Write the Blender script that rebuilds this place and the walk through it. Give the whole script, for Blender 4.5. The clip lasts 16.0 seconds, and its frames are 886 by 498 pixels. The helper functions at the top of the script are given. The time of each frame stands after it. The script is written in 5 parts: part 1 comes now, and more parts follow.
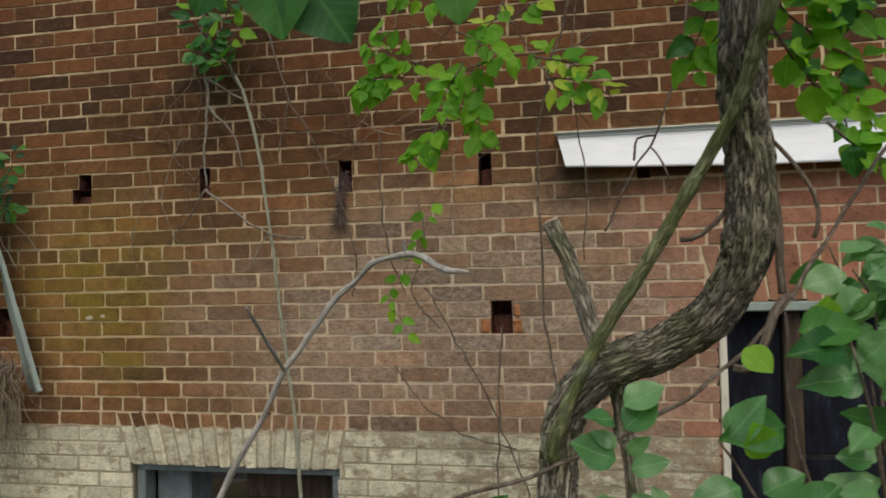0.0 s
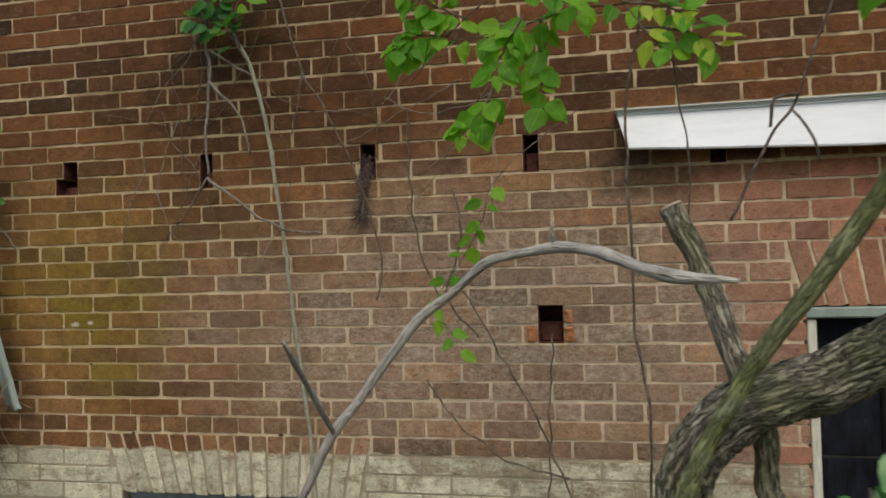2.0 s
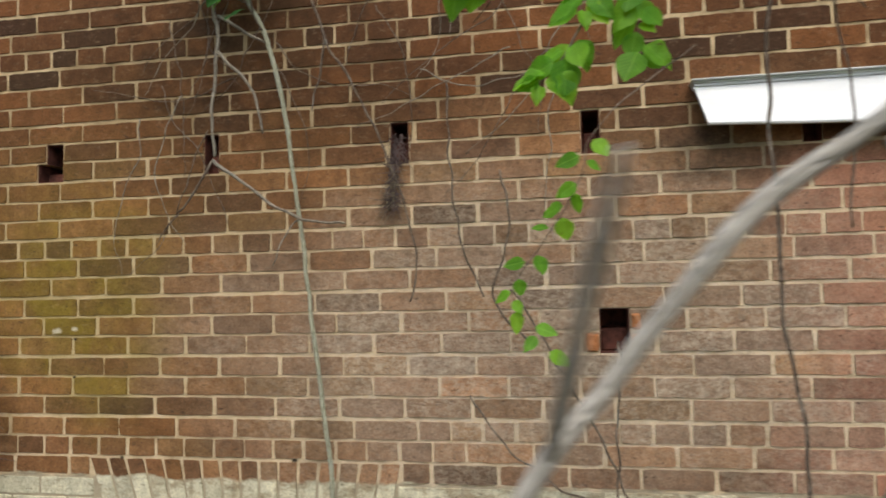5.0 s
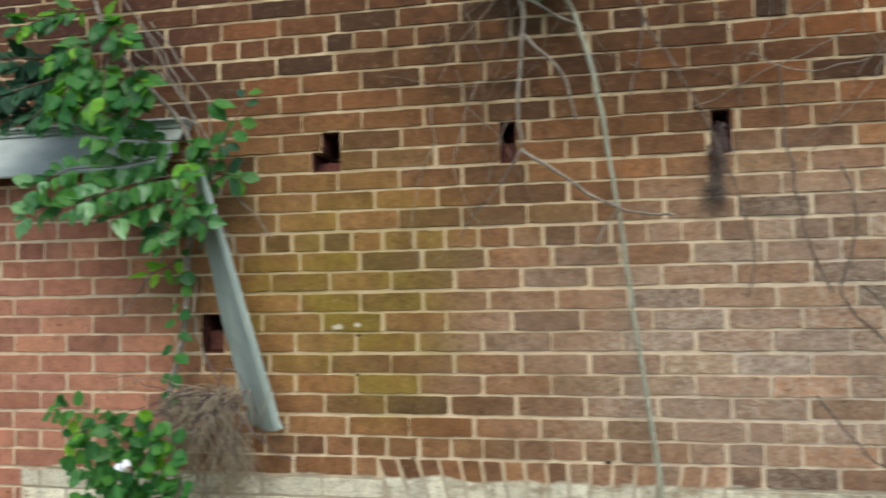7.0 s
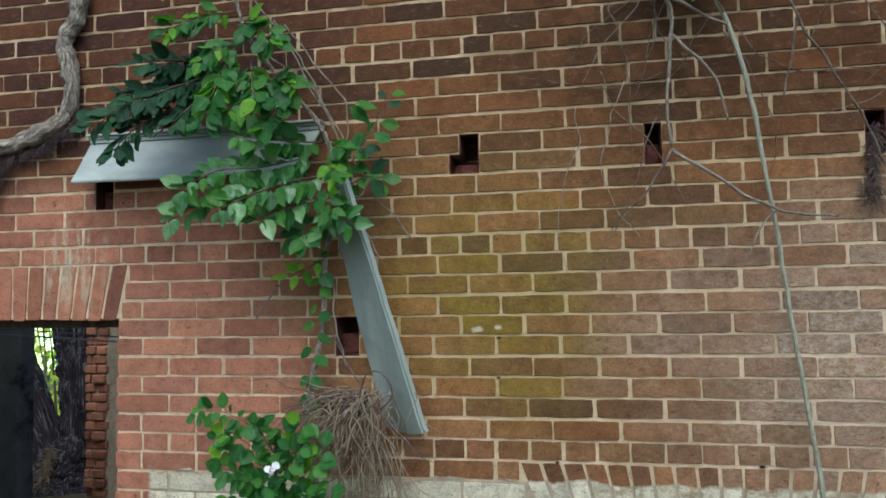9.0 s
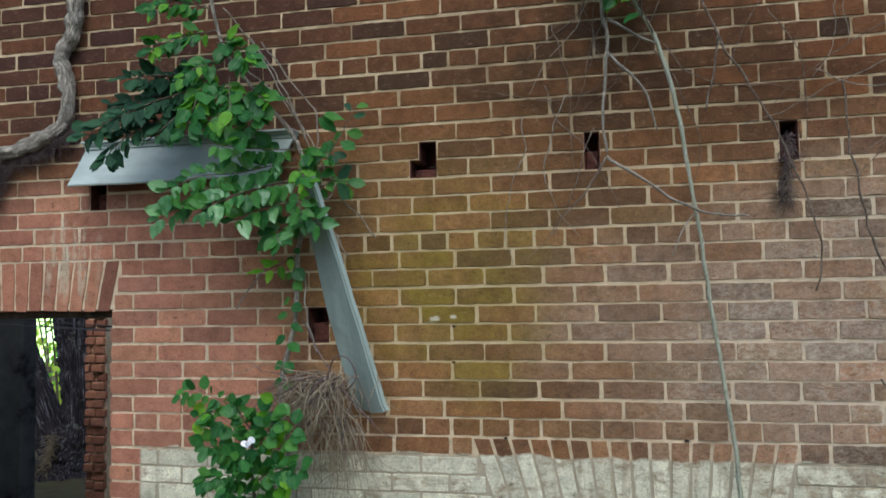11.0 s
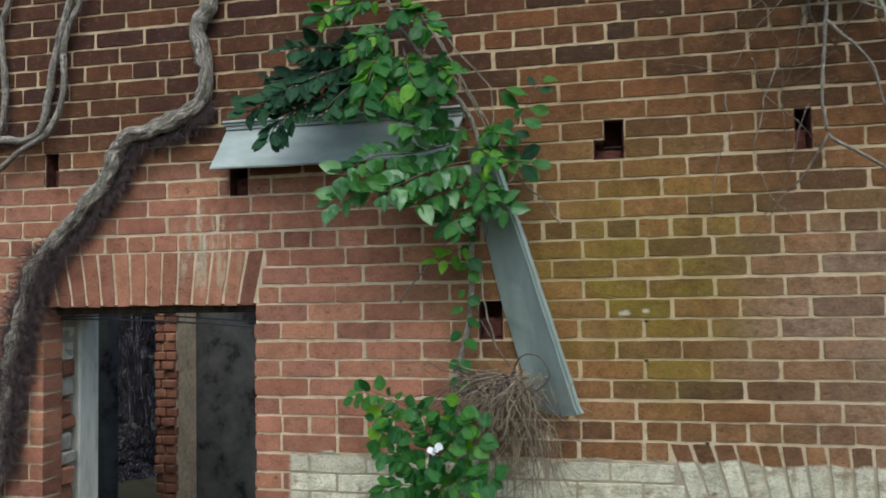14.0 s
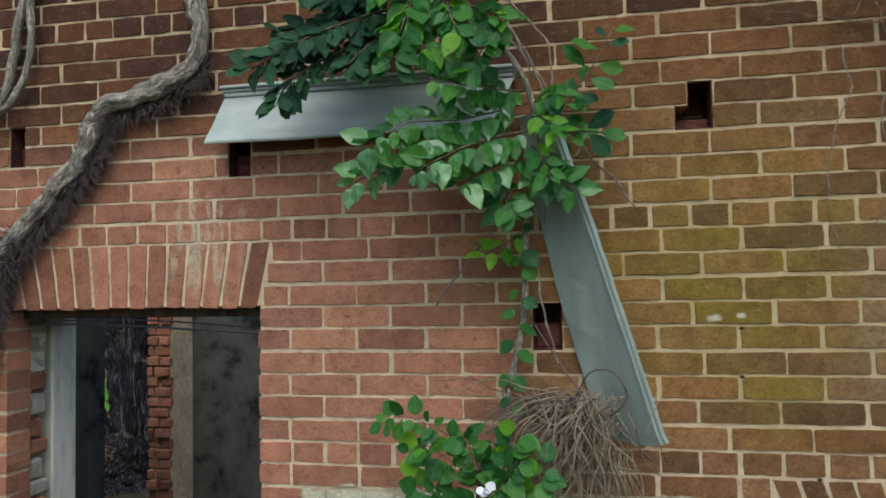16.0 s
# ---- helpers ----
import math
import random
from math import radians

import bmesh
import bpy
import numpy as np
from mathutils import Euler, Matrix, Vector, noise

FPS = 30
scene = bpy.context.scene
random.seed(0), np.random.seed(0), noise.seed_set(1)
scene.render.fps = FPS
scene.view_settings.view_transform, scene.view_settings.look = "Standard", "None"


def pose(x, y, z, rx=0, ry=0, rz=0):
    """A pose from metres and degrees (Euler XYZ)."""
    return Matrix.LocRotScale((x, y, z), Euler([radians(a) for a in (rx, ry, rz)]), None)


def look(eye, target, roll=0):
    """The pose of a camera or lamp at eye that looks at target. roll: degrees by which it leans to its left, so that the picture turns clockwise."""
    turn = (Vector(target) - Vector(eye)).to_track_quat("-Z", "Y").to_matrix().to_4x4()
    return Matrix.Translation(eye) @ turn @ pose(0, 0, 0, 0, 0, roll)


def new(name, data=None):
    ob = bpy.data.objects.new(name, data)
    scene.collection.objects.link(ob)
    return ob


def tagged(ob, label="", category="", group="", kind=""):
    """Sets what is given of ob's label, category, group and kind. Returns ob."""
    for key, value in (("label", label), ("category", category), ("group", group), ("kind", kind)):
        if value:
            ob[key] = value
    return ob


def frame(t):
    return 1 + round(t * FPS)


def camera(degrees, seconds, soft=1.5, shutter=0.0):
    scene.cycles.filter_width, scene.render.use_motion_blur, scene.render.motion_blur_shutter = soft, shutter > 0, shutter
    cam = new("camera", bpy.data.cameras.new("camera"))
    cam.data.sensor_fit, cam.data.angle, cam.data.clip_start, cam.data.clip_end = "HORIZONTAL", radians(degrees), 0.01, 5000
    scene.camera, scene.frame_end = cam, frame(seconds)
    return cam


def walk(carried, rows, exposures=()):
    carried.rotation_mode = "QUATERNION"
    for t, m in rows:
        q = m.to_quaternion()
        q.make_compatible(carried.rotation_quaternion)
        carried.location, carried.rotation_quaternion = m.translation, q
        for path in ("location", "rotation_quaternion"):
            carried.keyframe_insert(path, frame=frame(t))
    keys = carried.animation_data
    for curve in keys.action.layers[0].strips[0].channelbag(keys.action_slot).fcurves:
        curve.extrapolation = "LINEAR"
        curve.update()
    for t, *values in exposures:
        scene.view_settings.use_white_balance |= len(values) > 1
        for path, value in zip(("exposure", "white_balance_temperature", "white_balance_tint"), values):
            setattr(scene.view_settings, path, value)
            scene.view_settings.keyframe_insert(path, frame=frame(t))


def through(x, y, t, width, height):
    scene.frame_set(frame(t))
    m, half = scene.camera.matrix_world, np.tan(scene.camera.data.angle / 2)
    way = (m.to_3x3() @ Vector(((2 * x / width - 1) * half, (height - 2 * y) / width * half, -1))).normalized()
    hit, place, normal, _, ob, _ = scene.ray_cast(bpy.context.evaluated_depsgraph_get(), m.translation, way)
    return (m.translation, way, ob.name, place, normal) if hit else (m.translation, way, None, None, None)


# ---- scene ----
cam = camera(62.0, 16.0, soft=1.7, shutter=0.8)
PATH = [
    (0, (0.199, -0.215, 1.698), (-0.186, 1.747, 1.753), -1.4),
    (0.5, (0.147, -0.163, 1.704), (-0.239, 1.798, 1.757), -1.5),
    (1, (0.079, -0.029, 1.714), (-0.31, 1.932, 1.765), -1.4),
    (1.5, (0.034, 0.061, 1.706), (-0.359, 2.021, 1.756), -1.5),
    (2, (-0.017, 0.17, 1.706), (-0.405, 2.131, 1.757), -1.5),
    (2.5, (-0.048, 0.258, 1.707), (-0.438, 2.219, 1.758), -1.4),
    (3, (-0.072, 0.334, 1.705), (-0.459, 2.296, 1.755), -1.4),
    (3.2, (-0.078, 0.37, 1.704), (-0.467, 2.331, 1.754), -1.5),
    (5.3, (-0.334, 0.525, 1.62), (-0.703, 2.487, 1.739), -1.2),
    (5.5, (-0.406, 0.529, 1.625), (-0.789, 2.488, 1.74), -1.2),
    (6, (-0.657, 0.514, 1.637), (-1.045, 2.473, 1.744), -1.1),
    (6.5, (-0.958, 0.476, 1.641), (-1.337, 2.437, 1.747), -1.0),
    (7, (-1.263, 0.437, 1.653), (-1.63, 2.401, 1.747), -1.1),
    (7.5, (-1.511, 0.404, 1.627), (-1.886, 2.365, 1.746), -1.0),
    (8, (-1.674, 0.378, 1.619), (-2.048, 2.339, 1.75), -1.0),
    (8.2, (-1.706, 0.376, 1.616), (-2.081, 2.336, 1.75), -1.0),
    (10.3, (-1.651, 0.274, 1.648), (-2.056, 2.229, 1.764), -1.0),
    (10.5, (-1.621, 0.227, 1.643), (-2.014, 2.184, 1.765), -1.1),
    (11, (-1.503, 0.141, 1.621), (-1.895, 2.099, 1.731), -1.1),
    (11.5, (-1.553, 0.139, 1.618), (-1.946, 2.098, 1.721), -1.2),
    (12, (-1.768, 0.189, 1.638), (-2.162, 2.147, 1.743), -1.2),
    (12.5, (-1.902, 0.191, 1.639), (-2.294, 2.15, 1.74), -1.1),
    (13, (-1.98, 0.201, 1.626), (-2.374, 2.159, 1.727), -1.1),
    (13.5, (-2.084, 0.219, 1.62), (-2.473, 2.178, 1.722), -1.1),
    (14, (-2.19, 0.245, 1.619), (-2.578, 2.205, 1.718), -1.1),
    (14.5, (-2.254, 0.295, 1.61), (-2.641, 2.255, 1.709), -1.1),
    (15, (-2.318, 0.466, 1.62), (-2.705, 2.425, 1.722), -1.1),
    (15.5, (-2.372, 0.601, 1.626), (-2.76, 2.561, 1.723), -1.1),
    (16, (-2.413, 0.68, 1.621), (-2.8, 2.64, 1.717), -1.1),
]
EXPOSURES = [(0, -0.18, 6600, 8), (2, -0.15, 6600, 7), (3, 0.03, 6600, 8), (5.5, 0.47, 6500, 8), (6.5, 0.64, 6200, 7), (8, 0.42, 5750, 6), (11, 0.25, 5500, 6), (13, 0.18, 5600, 6), (15, 0.19, 5750, 3), (16, 0.19, 5800, 4)]
walk(cam, [(t, look(eye, target, roll)) for t, eye, target, roll in PATH], EXPOSURES)

# ---- world, sun, exposure ----
world = bpy.data.worlds.new("world")
scene.world = world
world.use_nodes = True
wn = world.node_tree
sky = wn.nodes.new("ShaderNodeTexSky")
sky.sky_type, sky.sun_disc = "NISHITA", False
SUN_EL, SUN_AZ = 54.0, 168.0        # degrees; azimuth clockwise from +y
sky.sun_elevation, sky.sun_rotation = radians(SUN_EL), radians(SUN_AZ)
sky.dust_density = 3.0
wn.links.new(sky.outputs[0], wn.nodes["Background"].inputs[0])
wn.nodes["Background"].inputs[1].default_value = 0.15
sun = new("sun", bpy.data.lights.new("sun", "SUN"))
sun.data.energy, sun.data.angle, sun.data.color = 1.1, radians(40), (1.0, 0.96, 0.88)
az, el = radians(SUN_AZ), radians(SUN_EL)
sun.matrix_world = look((0, 0, 0), (-math.sin(az) * math.cos(el), -math.cos(az) * math.cos(el), -math.sin(el)))
sun.location = (0, -6, 9)

# ---- helpers of this scene ----
YW = 2.83           # front of the brick wall
TOP, C = 2.18, 0.0686   # top of course 0, height of a course


def origin(ob):
    o = Vector((0, 0, 0))
    while ob:
        o += ob.location
        ob = ob.parent
    return o


def thing(name, at, label, category, group="", kind=""):
    ob = new(name)
    ob.location = at
    ob.empty_display_size = 0.05
    return tagged(ob, label, category, group, kind)


def finish(bm, name, material, smooth=True):
    me = bpy.data.meshes.new(name)
    bm.to_mesh(me)
    bm.free()
    if material:
        me.materials.append(material)
    if smooth:
        for p in me.polygons:
            p.use_smooth = True
    return me


def part(name, bm, material, parent, label="", smooth=True, kind=""):
    """A bmesh in world coordinates becomes one mesh object under parent."""
    if parent:
        bmesh.ops.translate(bm, verts=bm.verts, vec=-origin(parent))
    ob = new(name, finish(bm, name, material, smooth))
    if parent:
        ob.parent = parent
    return tagged(ob, label, kind=kind)


def box(bm, x0, x1, y0, y1, z0, z1, bevel=0.0):
    r = bmesh.ops.create_cube(bm, size=1.0)
    for v in r["verts"]:
        v.co = Vector((x0 + (v.co.x + 0.5) * (x1 - x0), y0 + (v.co.y + 0.5) * (y1 - y0), z0 + (v.co.z + 0.5) * (z1 - z0)))
    if bevel:
        es = {e for v in r["verts"] for e in v.link_edges}
        bmesh.ops.bevel(bm, geom=list(es), offset=bevel, segments=1, affect="EDGES", profile=0.5)
    return bm


def spline(pts, step):
    """Catmull-Rom samples along pts about step apart."""
    P = [Vector(p) for p in pts]
    P = [2 * P[0] - P[1]] + P + [2 * P[-1] - P[-2]]
    out, par = [], []
    for i in range(1, len(P) - 2):
        a, b, c, d = P[i - 1:i + 3]
        n = max(2, int((c - b).length / step))
        for k in range(n):
            t = k / n
            out.append(0.5 * (2 * b + (c - a) * t + (2 * a - 5 * b + 4 * c - d) * t * t + (3 * b - a - 3 * c + d) * t ** 3))
            par.append(i - 1 + t)
    out.append(P[-2])
    par.append(len(P) - 3)
    return out, par


def tube(bm, pts, radii, sides=8, step=0.02, rough=0.0, ridge=0.0, wander=0.0, seed=0.0):
    """A tapered tube along a spline; radii: one per point. rough, ridge: relief as parts of the radius."""
    radii = list(radii) + [radii[-1]] * (len(pts) - len(radii))
    line, par = spline(pts, step)
    grain = bm.verts.layers.float_vector.get("bark") or bm.verts.layers.float_vector.new("bark")
    if wander:
        for i, p in enumerate(line[1:-1], 1):
            line[i] = p + wander * noise.noise_vector(p * 14 + Vector((seed, 0, 0)))
    up, rings = Vector((0.3, 0.2, 1)), []
    for i, p in enumerate(line):
        d = (line[min(i + 1, len(line) - 1)] - line[max(i - 1, 0)]).normalized()
        s = d.cross(up)
        if s.length < 1e-3:
            s = d.cross(Vector((1, 0, 0)))
        s.normalize()
        u = s.cross(d)
        up = u
        k = min(int(par[i]), len(radii) - 2)
        r0 = radii[k] + (radii[k + 1] - radii[k]) * (par[i] - k)
        ring = []
        for j in range(sides):
            a = 2 * math.pi * j / sides
            w = s * math.cos(a) + u * math.sin(a)
            q = p + w * r0
            r = r0 * (1 + rough * noise.noise(q * 22 + Vector((seed, seed, 0))))
            if ridge:
                r *= 1 + ridge * (0.25 - abs(noise.noise(Vector((math.cos(a) * 9.0, math.sin(a) * 9.0, i * step * 11 + seed)))) * 1.4 - 0.7 * abs(noise.noise(Vector((math.cos(a) * 17, math.sin(a) * 17, i * step * 22 + seed)))))
            ring.append(bm.verts.new(p + w * r))
            ring[-1][grain] = (r0 * math.cos(a) + seed, r0 * math.sin(a), i * step * 0.33)
        rings.append(ring)
    for a, b in zip(rings, rings[1:]):
        for j in range(sides):
            bm.faces.new((a[j], a[(j + 1) % sides], b[(j + 1) % sides], b[j]))
    bm.faces.new(rings[0][::-1])
    bm.faces.new(rings[-1])
    return bm


# ---- materials ----
class Mat:
    def __init__(self, name, rough=0.85, metal=0.0):
        self.m = bpy.data.materials.new(name)
        self.m.use_nodes = True
        self.t = self.m.node_tree
        self.b = self.t.nodes["Principled BSDF"]
        self.b.inputs["Roughness"].default_value = rough
        self.b.inputs["Metallic"].default_value = metal
        self.b.inputs["Specular IOR Level"].default_value = 0.12 if rough > 0.7 else 0.4
        g = self.t.nodes.new("ShaderNodeNewGeometry")
        self.pos, self.island = g.outputs["Position"], g.outputs["Random Per Island"]
        self.random = self.t.nodes.new("ShaderNodeObjectInfo").outputs["Random"]

    def link(self, a, b):
        self.t.links.new(a, b)

    def put(self, socket, v):
        if isinstance(v, bpy.types.NodeSocket):
            self.link(v, socket)
        else:
            socket.default_value = v

    def math(self, op, a, b=0.0, clamp=False):
        n = self.t.nodes.new("ShaderNodeMath")
        n.operation, n.use_clamp = op, clamp
        self.put(n.inputs[0], a)
        self.put(n.inputs[1], b)
        return n.outputs[0]

    def noise(self, scale, detail=3, rough=0.55, vec=None, stretch=None, offset=(0, 0, 0)):
        n = self.t.nodes.new("ShaderNodeTexNoise")
        n.inputs["Scale"].default_value, n.inputs["Detail"].default_value, n.inputs["Roughness"].default_value = scale, detail, rough
        v = vec or self.pos
        if stretch or any(offset):
            k = self.t.nodes.new("ShaderNodeMapping")
            k.inputs["Scale"].default_value = stretch or (1, 1, 1)
            k.inputs["Location"].default_value = offset
            self.link(v, k.inputs[0])
            v = k.outputs[0]
        self.link(v, n.inputs["Vector"])
        return n.outputs["Fac"]

    def ramp(self, fac, stops, mode="LINEAR"):
        n = self.t.nodes.new("ShaderNodeValToRGB")
        n.color_ramp.interpolation = mode
        e = n.color_ramp.elements
        while len(e) < len(stops):
            e.new(0.5)
        for k, (p, c) in zip(e, stops):
            k.position, k.color = p, (*c, 1) if isinstance(c, tuple) else (c, c, c, 1)
        self.put(n.inputs[0], fac)
        return n.outputs[0]

    def span(self, v, a, b, lo=0.0, hi=1.0):
        n = self.t.nodes.new("ShaderNodeMapRange")
        n.interpolation_type = "SMOOTHSTEP"
        self.put(n.inputs[0], v)
        for i, x in enumerate((a, b, lo, hi), 1):
            n.inputs[i].default_value = x
        return n.outputs[0]

    def mix(self, fac, a, b, mode="MIX"):
        n = self.t.nodes.new("ShaderNodeMix")
        n.data_type, n.blend_type = "RGBA", mode
        self.put(n.inputs[0], fac)
        for s, v in ((n.inputs[6], a), (n.inputs[7], b)):
            self.put(s, (*v, 1) if isinstance(v, tuple) else v)
        return n.outputs[2]

    def axes(self):
        n = self.t.nodes.new("ShaderNodeSeparateXYZ")
        self.link(self.pos, n.inputs[0])
        return n.outputs

    def patch(self, cx, cz, rx, rz, ragged=0.5, scale=3.0):
        """A ragged elliptic stain on the wall, 1 in its middle."""
        x, _, z = self.axes()
        a = self.math("DIVIDE", self.math("SUBTRACT", x, cx), rx)
        b = self.math("DIVIDE", self.math("SUBTRACT", z, cz), rz)
        d = self.math("SQRT", self.math("ADD", self.math("MULTIPLY", a, a), self.math("MULTIPLY", b, b)))
        d = self.math("ADD", d, self.math("MULTIPLY", self.math("SUBTRACT", self.noise(scale), 0.5), 2 * ragged))
        return self.span(d, 1.15, 0.35)

    def bump(self, height, strength=0.4, dist=0.004):
        n = self.t.nodes.new("ShaderNodeBump")
        n.inputs["Strength"].default_value, n.inputs["Distance"].default_value = strength, dist
        self.link(height, n.inputs["Height"])
        self.link(n.outputs[0], self.b.inputs["Normal"])

    def colour(self, c):
        self.put(self.b.inputs["Base Color"], (*c, 1) if isinstance(c, tuple) else c)
        return self


def weathering(m, base, mortar):
    """Algae, lime bloom, soot, sheltered clean brick, old limewash and painted fascia shade that lie on the wall."""
    x, _, z = m.axes()
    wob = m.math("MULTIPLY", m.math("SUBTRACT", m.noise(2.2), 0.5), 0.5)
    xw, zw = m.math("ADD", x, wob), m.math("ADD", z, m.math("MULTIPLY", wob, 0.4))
    if not mortar:
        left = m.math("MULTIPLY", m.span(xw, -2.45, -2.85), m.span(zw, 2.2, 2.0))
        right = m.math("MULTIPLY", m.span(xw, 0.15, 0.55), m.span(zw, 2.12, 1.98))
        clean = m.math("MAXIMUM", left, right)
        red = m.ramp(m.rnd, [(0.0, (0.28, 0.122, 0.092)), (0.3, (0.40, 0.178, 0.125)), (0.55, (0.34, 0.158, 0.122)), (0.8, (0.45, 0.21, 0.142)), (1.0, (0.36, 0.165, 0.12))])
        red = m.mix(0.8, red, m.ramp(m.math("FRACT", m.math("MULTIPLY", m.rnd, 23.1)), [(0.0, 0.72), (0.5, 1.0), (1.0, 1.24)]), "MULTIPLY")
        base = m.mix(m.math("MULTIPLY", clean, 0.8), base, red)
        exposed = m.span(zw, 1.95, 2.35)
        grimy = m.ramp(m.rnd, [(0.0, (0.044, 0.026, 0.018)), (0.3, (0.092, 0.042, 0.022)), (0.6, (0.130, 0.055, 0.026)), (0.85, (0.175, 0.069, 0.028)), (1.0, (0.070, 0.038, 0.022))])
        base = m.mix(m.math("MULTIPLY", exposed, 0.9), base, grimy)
        # darker plum tone on exposed bricks towards the west
        plum = m.math("MULTIPLY", m.math("MULTIPLY", m.span(xw, -2.2, -2.9), exposed), m.span(m.rnd, 0.0, 1.0, 0.85, 0.45))
        base = m.mix(plum, base, (0.062, 0.029, 0.025))
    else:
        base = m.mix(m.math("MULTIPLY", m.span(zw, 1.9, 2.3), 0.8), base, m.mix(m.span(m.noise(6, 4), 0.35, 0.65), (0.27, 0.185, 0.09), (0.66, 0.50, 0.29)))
    # Brown brick; the weaker light on this stretch is also in its colour.
    brown = m.math("MULTIPLY", m.patch(-1.75, 1.75, 1.15, 0.95, 0.3, 2.0), m.span(m.noise(11), 0.25, 0.6, 0.5, 1.0))
    base = m.mix(m.math("MULTIPLY", brown, 0.76 if not mortar else 0.45), base, m.ramp(m.rnd, [(0.0, (0.090, 0.054, 0.027)), (0.35, (0.160, 0.080, 0.032)), (0.7, (0.190, 0.092, 0.037)), (1.0, (0.135, 0.088, 0.036))]) if not mortar else (0.48, 0.35, 0.165))
    algae = m.math("MULTIPLY", m.patch(-2.05, 1.60, 0.55, 0.5, 0.45, 2.5), m.span(m.noise(9), 0.3, 0.62, 0.45, 1.0))
    base = m.mix(m.math("MULTIPLY", algae, 0.5) if mortar else m.math("MULTIPLY", algae, m.span(m.math("FRACT", m.math("MULTIPLY", m.rnd, 11.3)), 0.0, 0.9, 0.22, 0.72)), base, (0.37, 0.29, 0.085) if mortar else (0.215, 0.165, 0.026))
    bloom = m.math("MULTIPLY", m.patch(-0.3, 1.42, 1.35, 0.62, 0.4, 2.0), m.span(m.noise(46, 6, 0.82, stretch=(0.85, 1, 1.4)), 0.38, 0.66, 0.15, 1.0))
    if not mortar:
        bloom = m.math("MULTIPLY", bloom, m.span(m.math("FRACT", m.math("MULTIPLY", m.rnd, 29.3)), 0.1, 0.9, 0.35, 1.0))
    if not mortar:
        base = m.mix(m.math("MULTIPLY", m.patch(-0.3, 1.42, 1.5, 0.7, 0.4, 2.0), m.span(m.math("FRACT", m.math("MULTIPLY", m.rnd, 5.7)), 0.1, 0.9, 0.15, 0.7)), base, (0.27, 0.19, 0.15))
    base = m.mix(m.math("MULTIPLY", bloom, 0.4 if mortar else 0.62), base, (0.60, 0.53, 0.46))
    soot = m.math("MULTIPLY", m.patch(-1.38, 2.48, 0.75, 0.48, 0.5, 3.0), m.span(m.noise(13), 0.3, 0.6, 0.5, 1.0))
    base = m.mix(m.math("MULTIPLY", soot, 0.30 if mortar else 0.62), base, (0.036, 0.022, 0.014))
    band = m.math("MULTIPLY", m.math("MULTIPLY", m.span(m.math("ADD", z, m.math("MULTIPLY", m.math("SUBTRACT", m.noise(14), 0.5), 0.05)), 1.022, 1.008),
                                     m.span(x, -3.30, -3.28)), m.span(x, 0.69, 0.67))
    worn = m.span(x, -1.1, 0.1, 0.0, 0.10)
    chips = m.span(m.math("SUBTRACT", m.noise(15, 6, 0.7, stretch=(0.8, 1, 1.6)), worn), 0.32, 0.52, 0.12, 1.0)
    runs = m.math("MULTIPLY", m.patch(-1.39, 0.95, 0.62, 0.2, 0.2, 4.0), m.span(m.noise(34, 4, 0.7, stretch=(1, 1, 0.14), offset=(1, 0, 3)), 0.5, 0.62))
    chips = m.math("MULTIPLY", chips, m.math("SUBTRACT", 1.0, m.math("MULTIPLY", runs, 0.5)))
    if mortar:
        base = m.mix(m.math("MULTIPLY", band, 0.8), base, m.mix(m.noise(30, 4, 0.7), (0.20, 0.165, 0.105), (0.46, 0.41, 0.30)))
    else:
        base = m.mix(m.math("MULTIPLY", band, 0.7), base, m.mix(m.noise(18, 4, 0.7), (0.19, 0.145, 0.095), (0.42, 0.38, 0.28)))
        lime = m.mix(m.noise(9, 5, 0.75), (0.48, 0.465, 0.36), (0.86, 0.85, 0.74))
        lime = m.mix(0.7, lime, m.ramp(m.math("FRACT", m.math("MULTIPLY", m.rnd, 17.9)), [(0.0, 0.66), (0.6, 1.0), (1.0, 1.12)]), "MULTIPLY")
        base = m.mix(m.math("MULTIPLY", m.math("MULTIPLY", band, chips), 0.9), base, lime)
    drips = m.math("MULTIPLY", m.patch(-3.62, 1.78, 0.16, 0.2, 0.5, 9.0), m.span(m.noise(24, 4, 0.6, stretch=(1, 1, 0.25)), 0.48, 0.6))
    base = m.mix(m.math("MULTIPLY", drips, 0.75), base, (0.50, 0.45, 0.35))
    # Shade below the east fascia's end, painted as a dark patch.
    fascia_shade = m.math("MULTIPLY", m.patch(0.16, 2.01, 0.26, 0.11, 0.35, 6.0), m.span(m.noise(18), 0.3, 0.6, 0.5, 1.0))
    base = m.mix(m.math("MULTIPLY", fascia_shade, 0.55), base, (0.035, 0.028, 0.02))
    splash = m.math("MAXIMUM", m.patch(-2.077, 1.513, 0.022, 0.012, 0.75, 75.0), m.patch(-2.007, 1.521, 0.014, 0.010, 0.75, 75.0))
    base = m.mix(m.math("MULTIPLY", splash, 0.8), base, (0.66, 0.62, 0.54))
    # Nail holes are not cut; their dark insides are painted as spots.
    hole_spots = m.math("MAXIMUM", m.patch(-2.007, 1.485, 0.009, 0.006, 0.3, 90.0), m.patch(-2.010, 1.352, 0.009, 0.006, 0.3, 90.0))
    hole_spots = m.math("MAXIMUM", hole_spots, m.math("MAXIMUM", m.patch(-1.196, 1.082, 0.013, 0.008, 0.3, 90.0), m.patch(-1.824, 1.079, 0.009, 0.007, 0.3, 90.0)))
    return m.mix(hole_spots, base, (0.02, 0.014, 0.01))


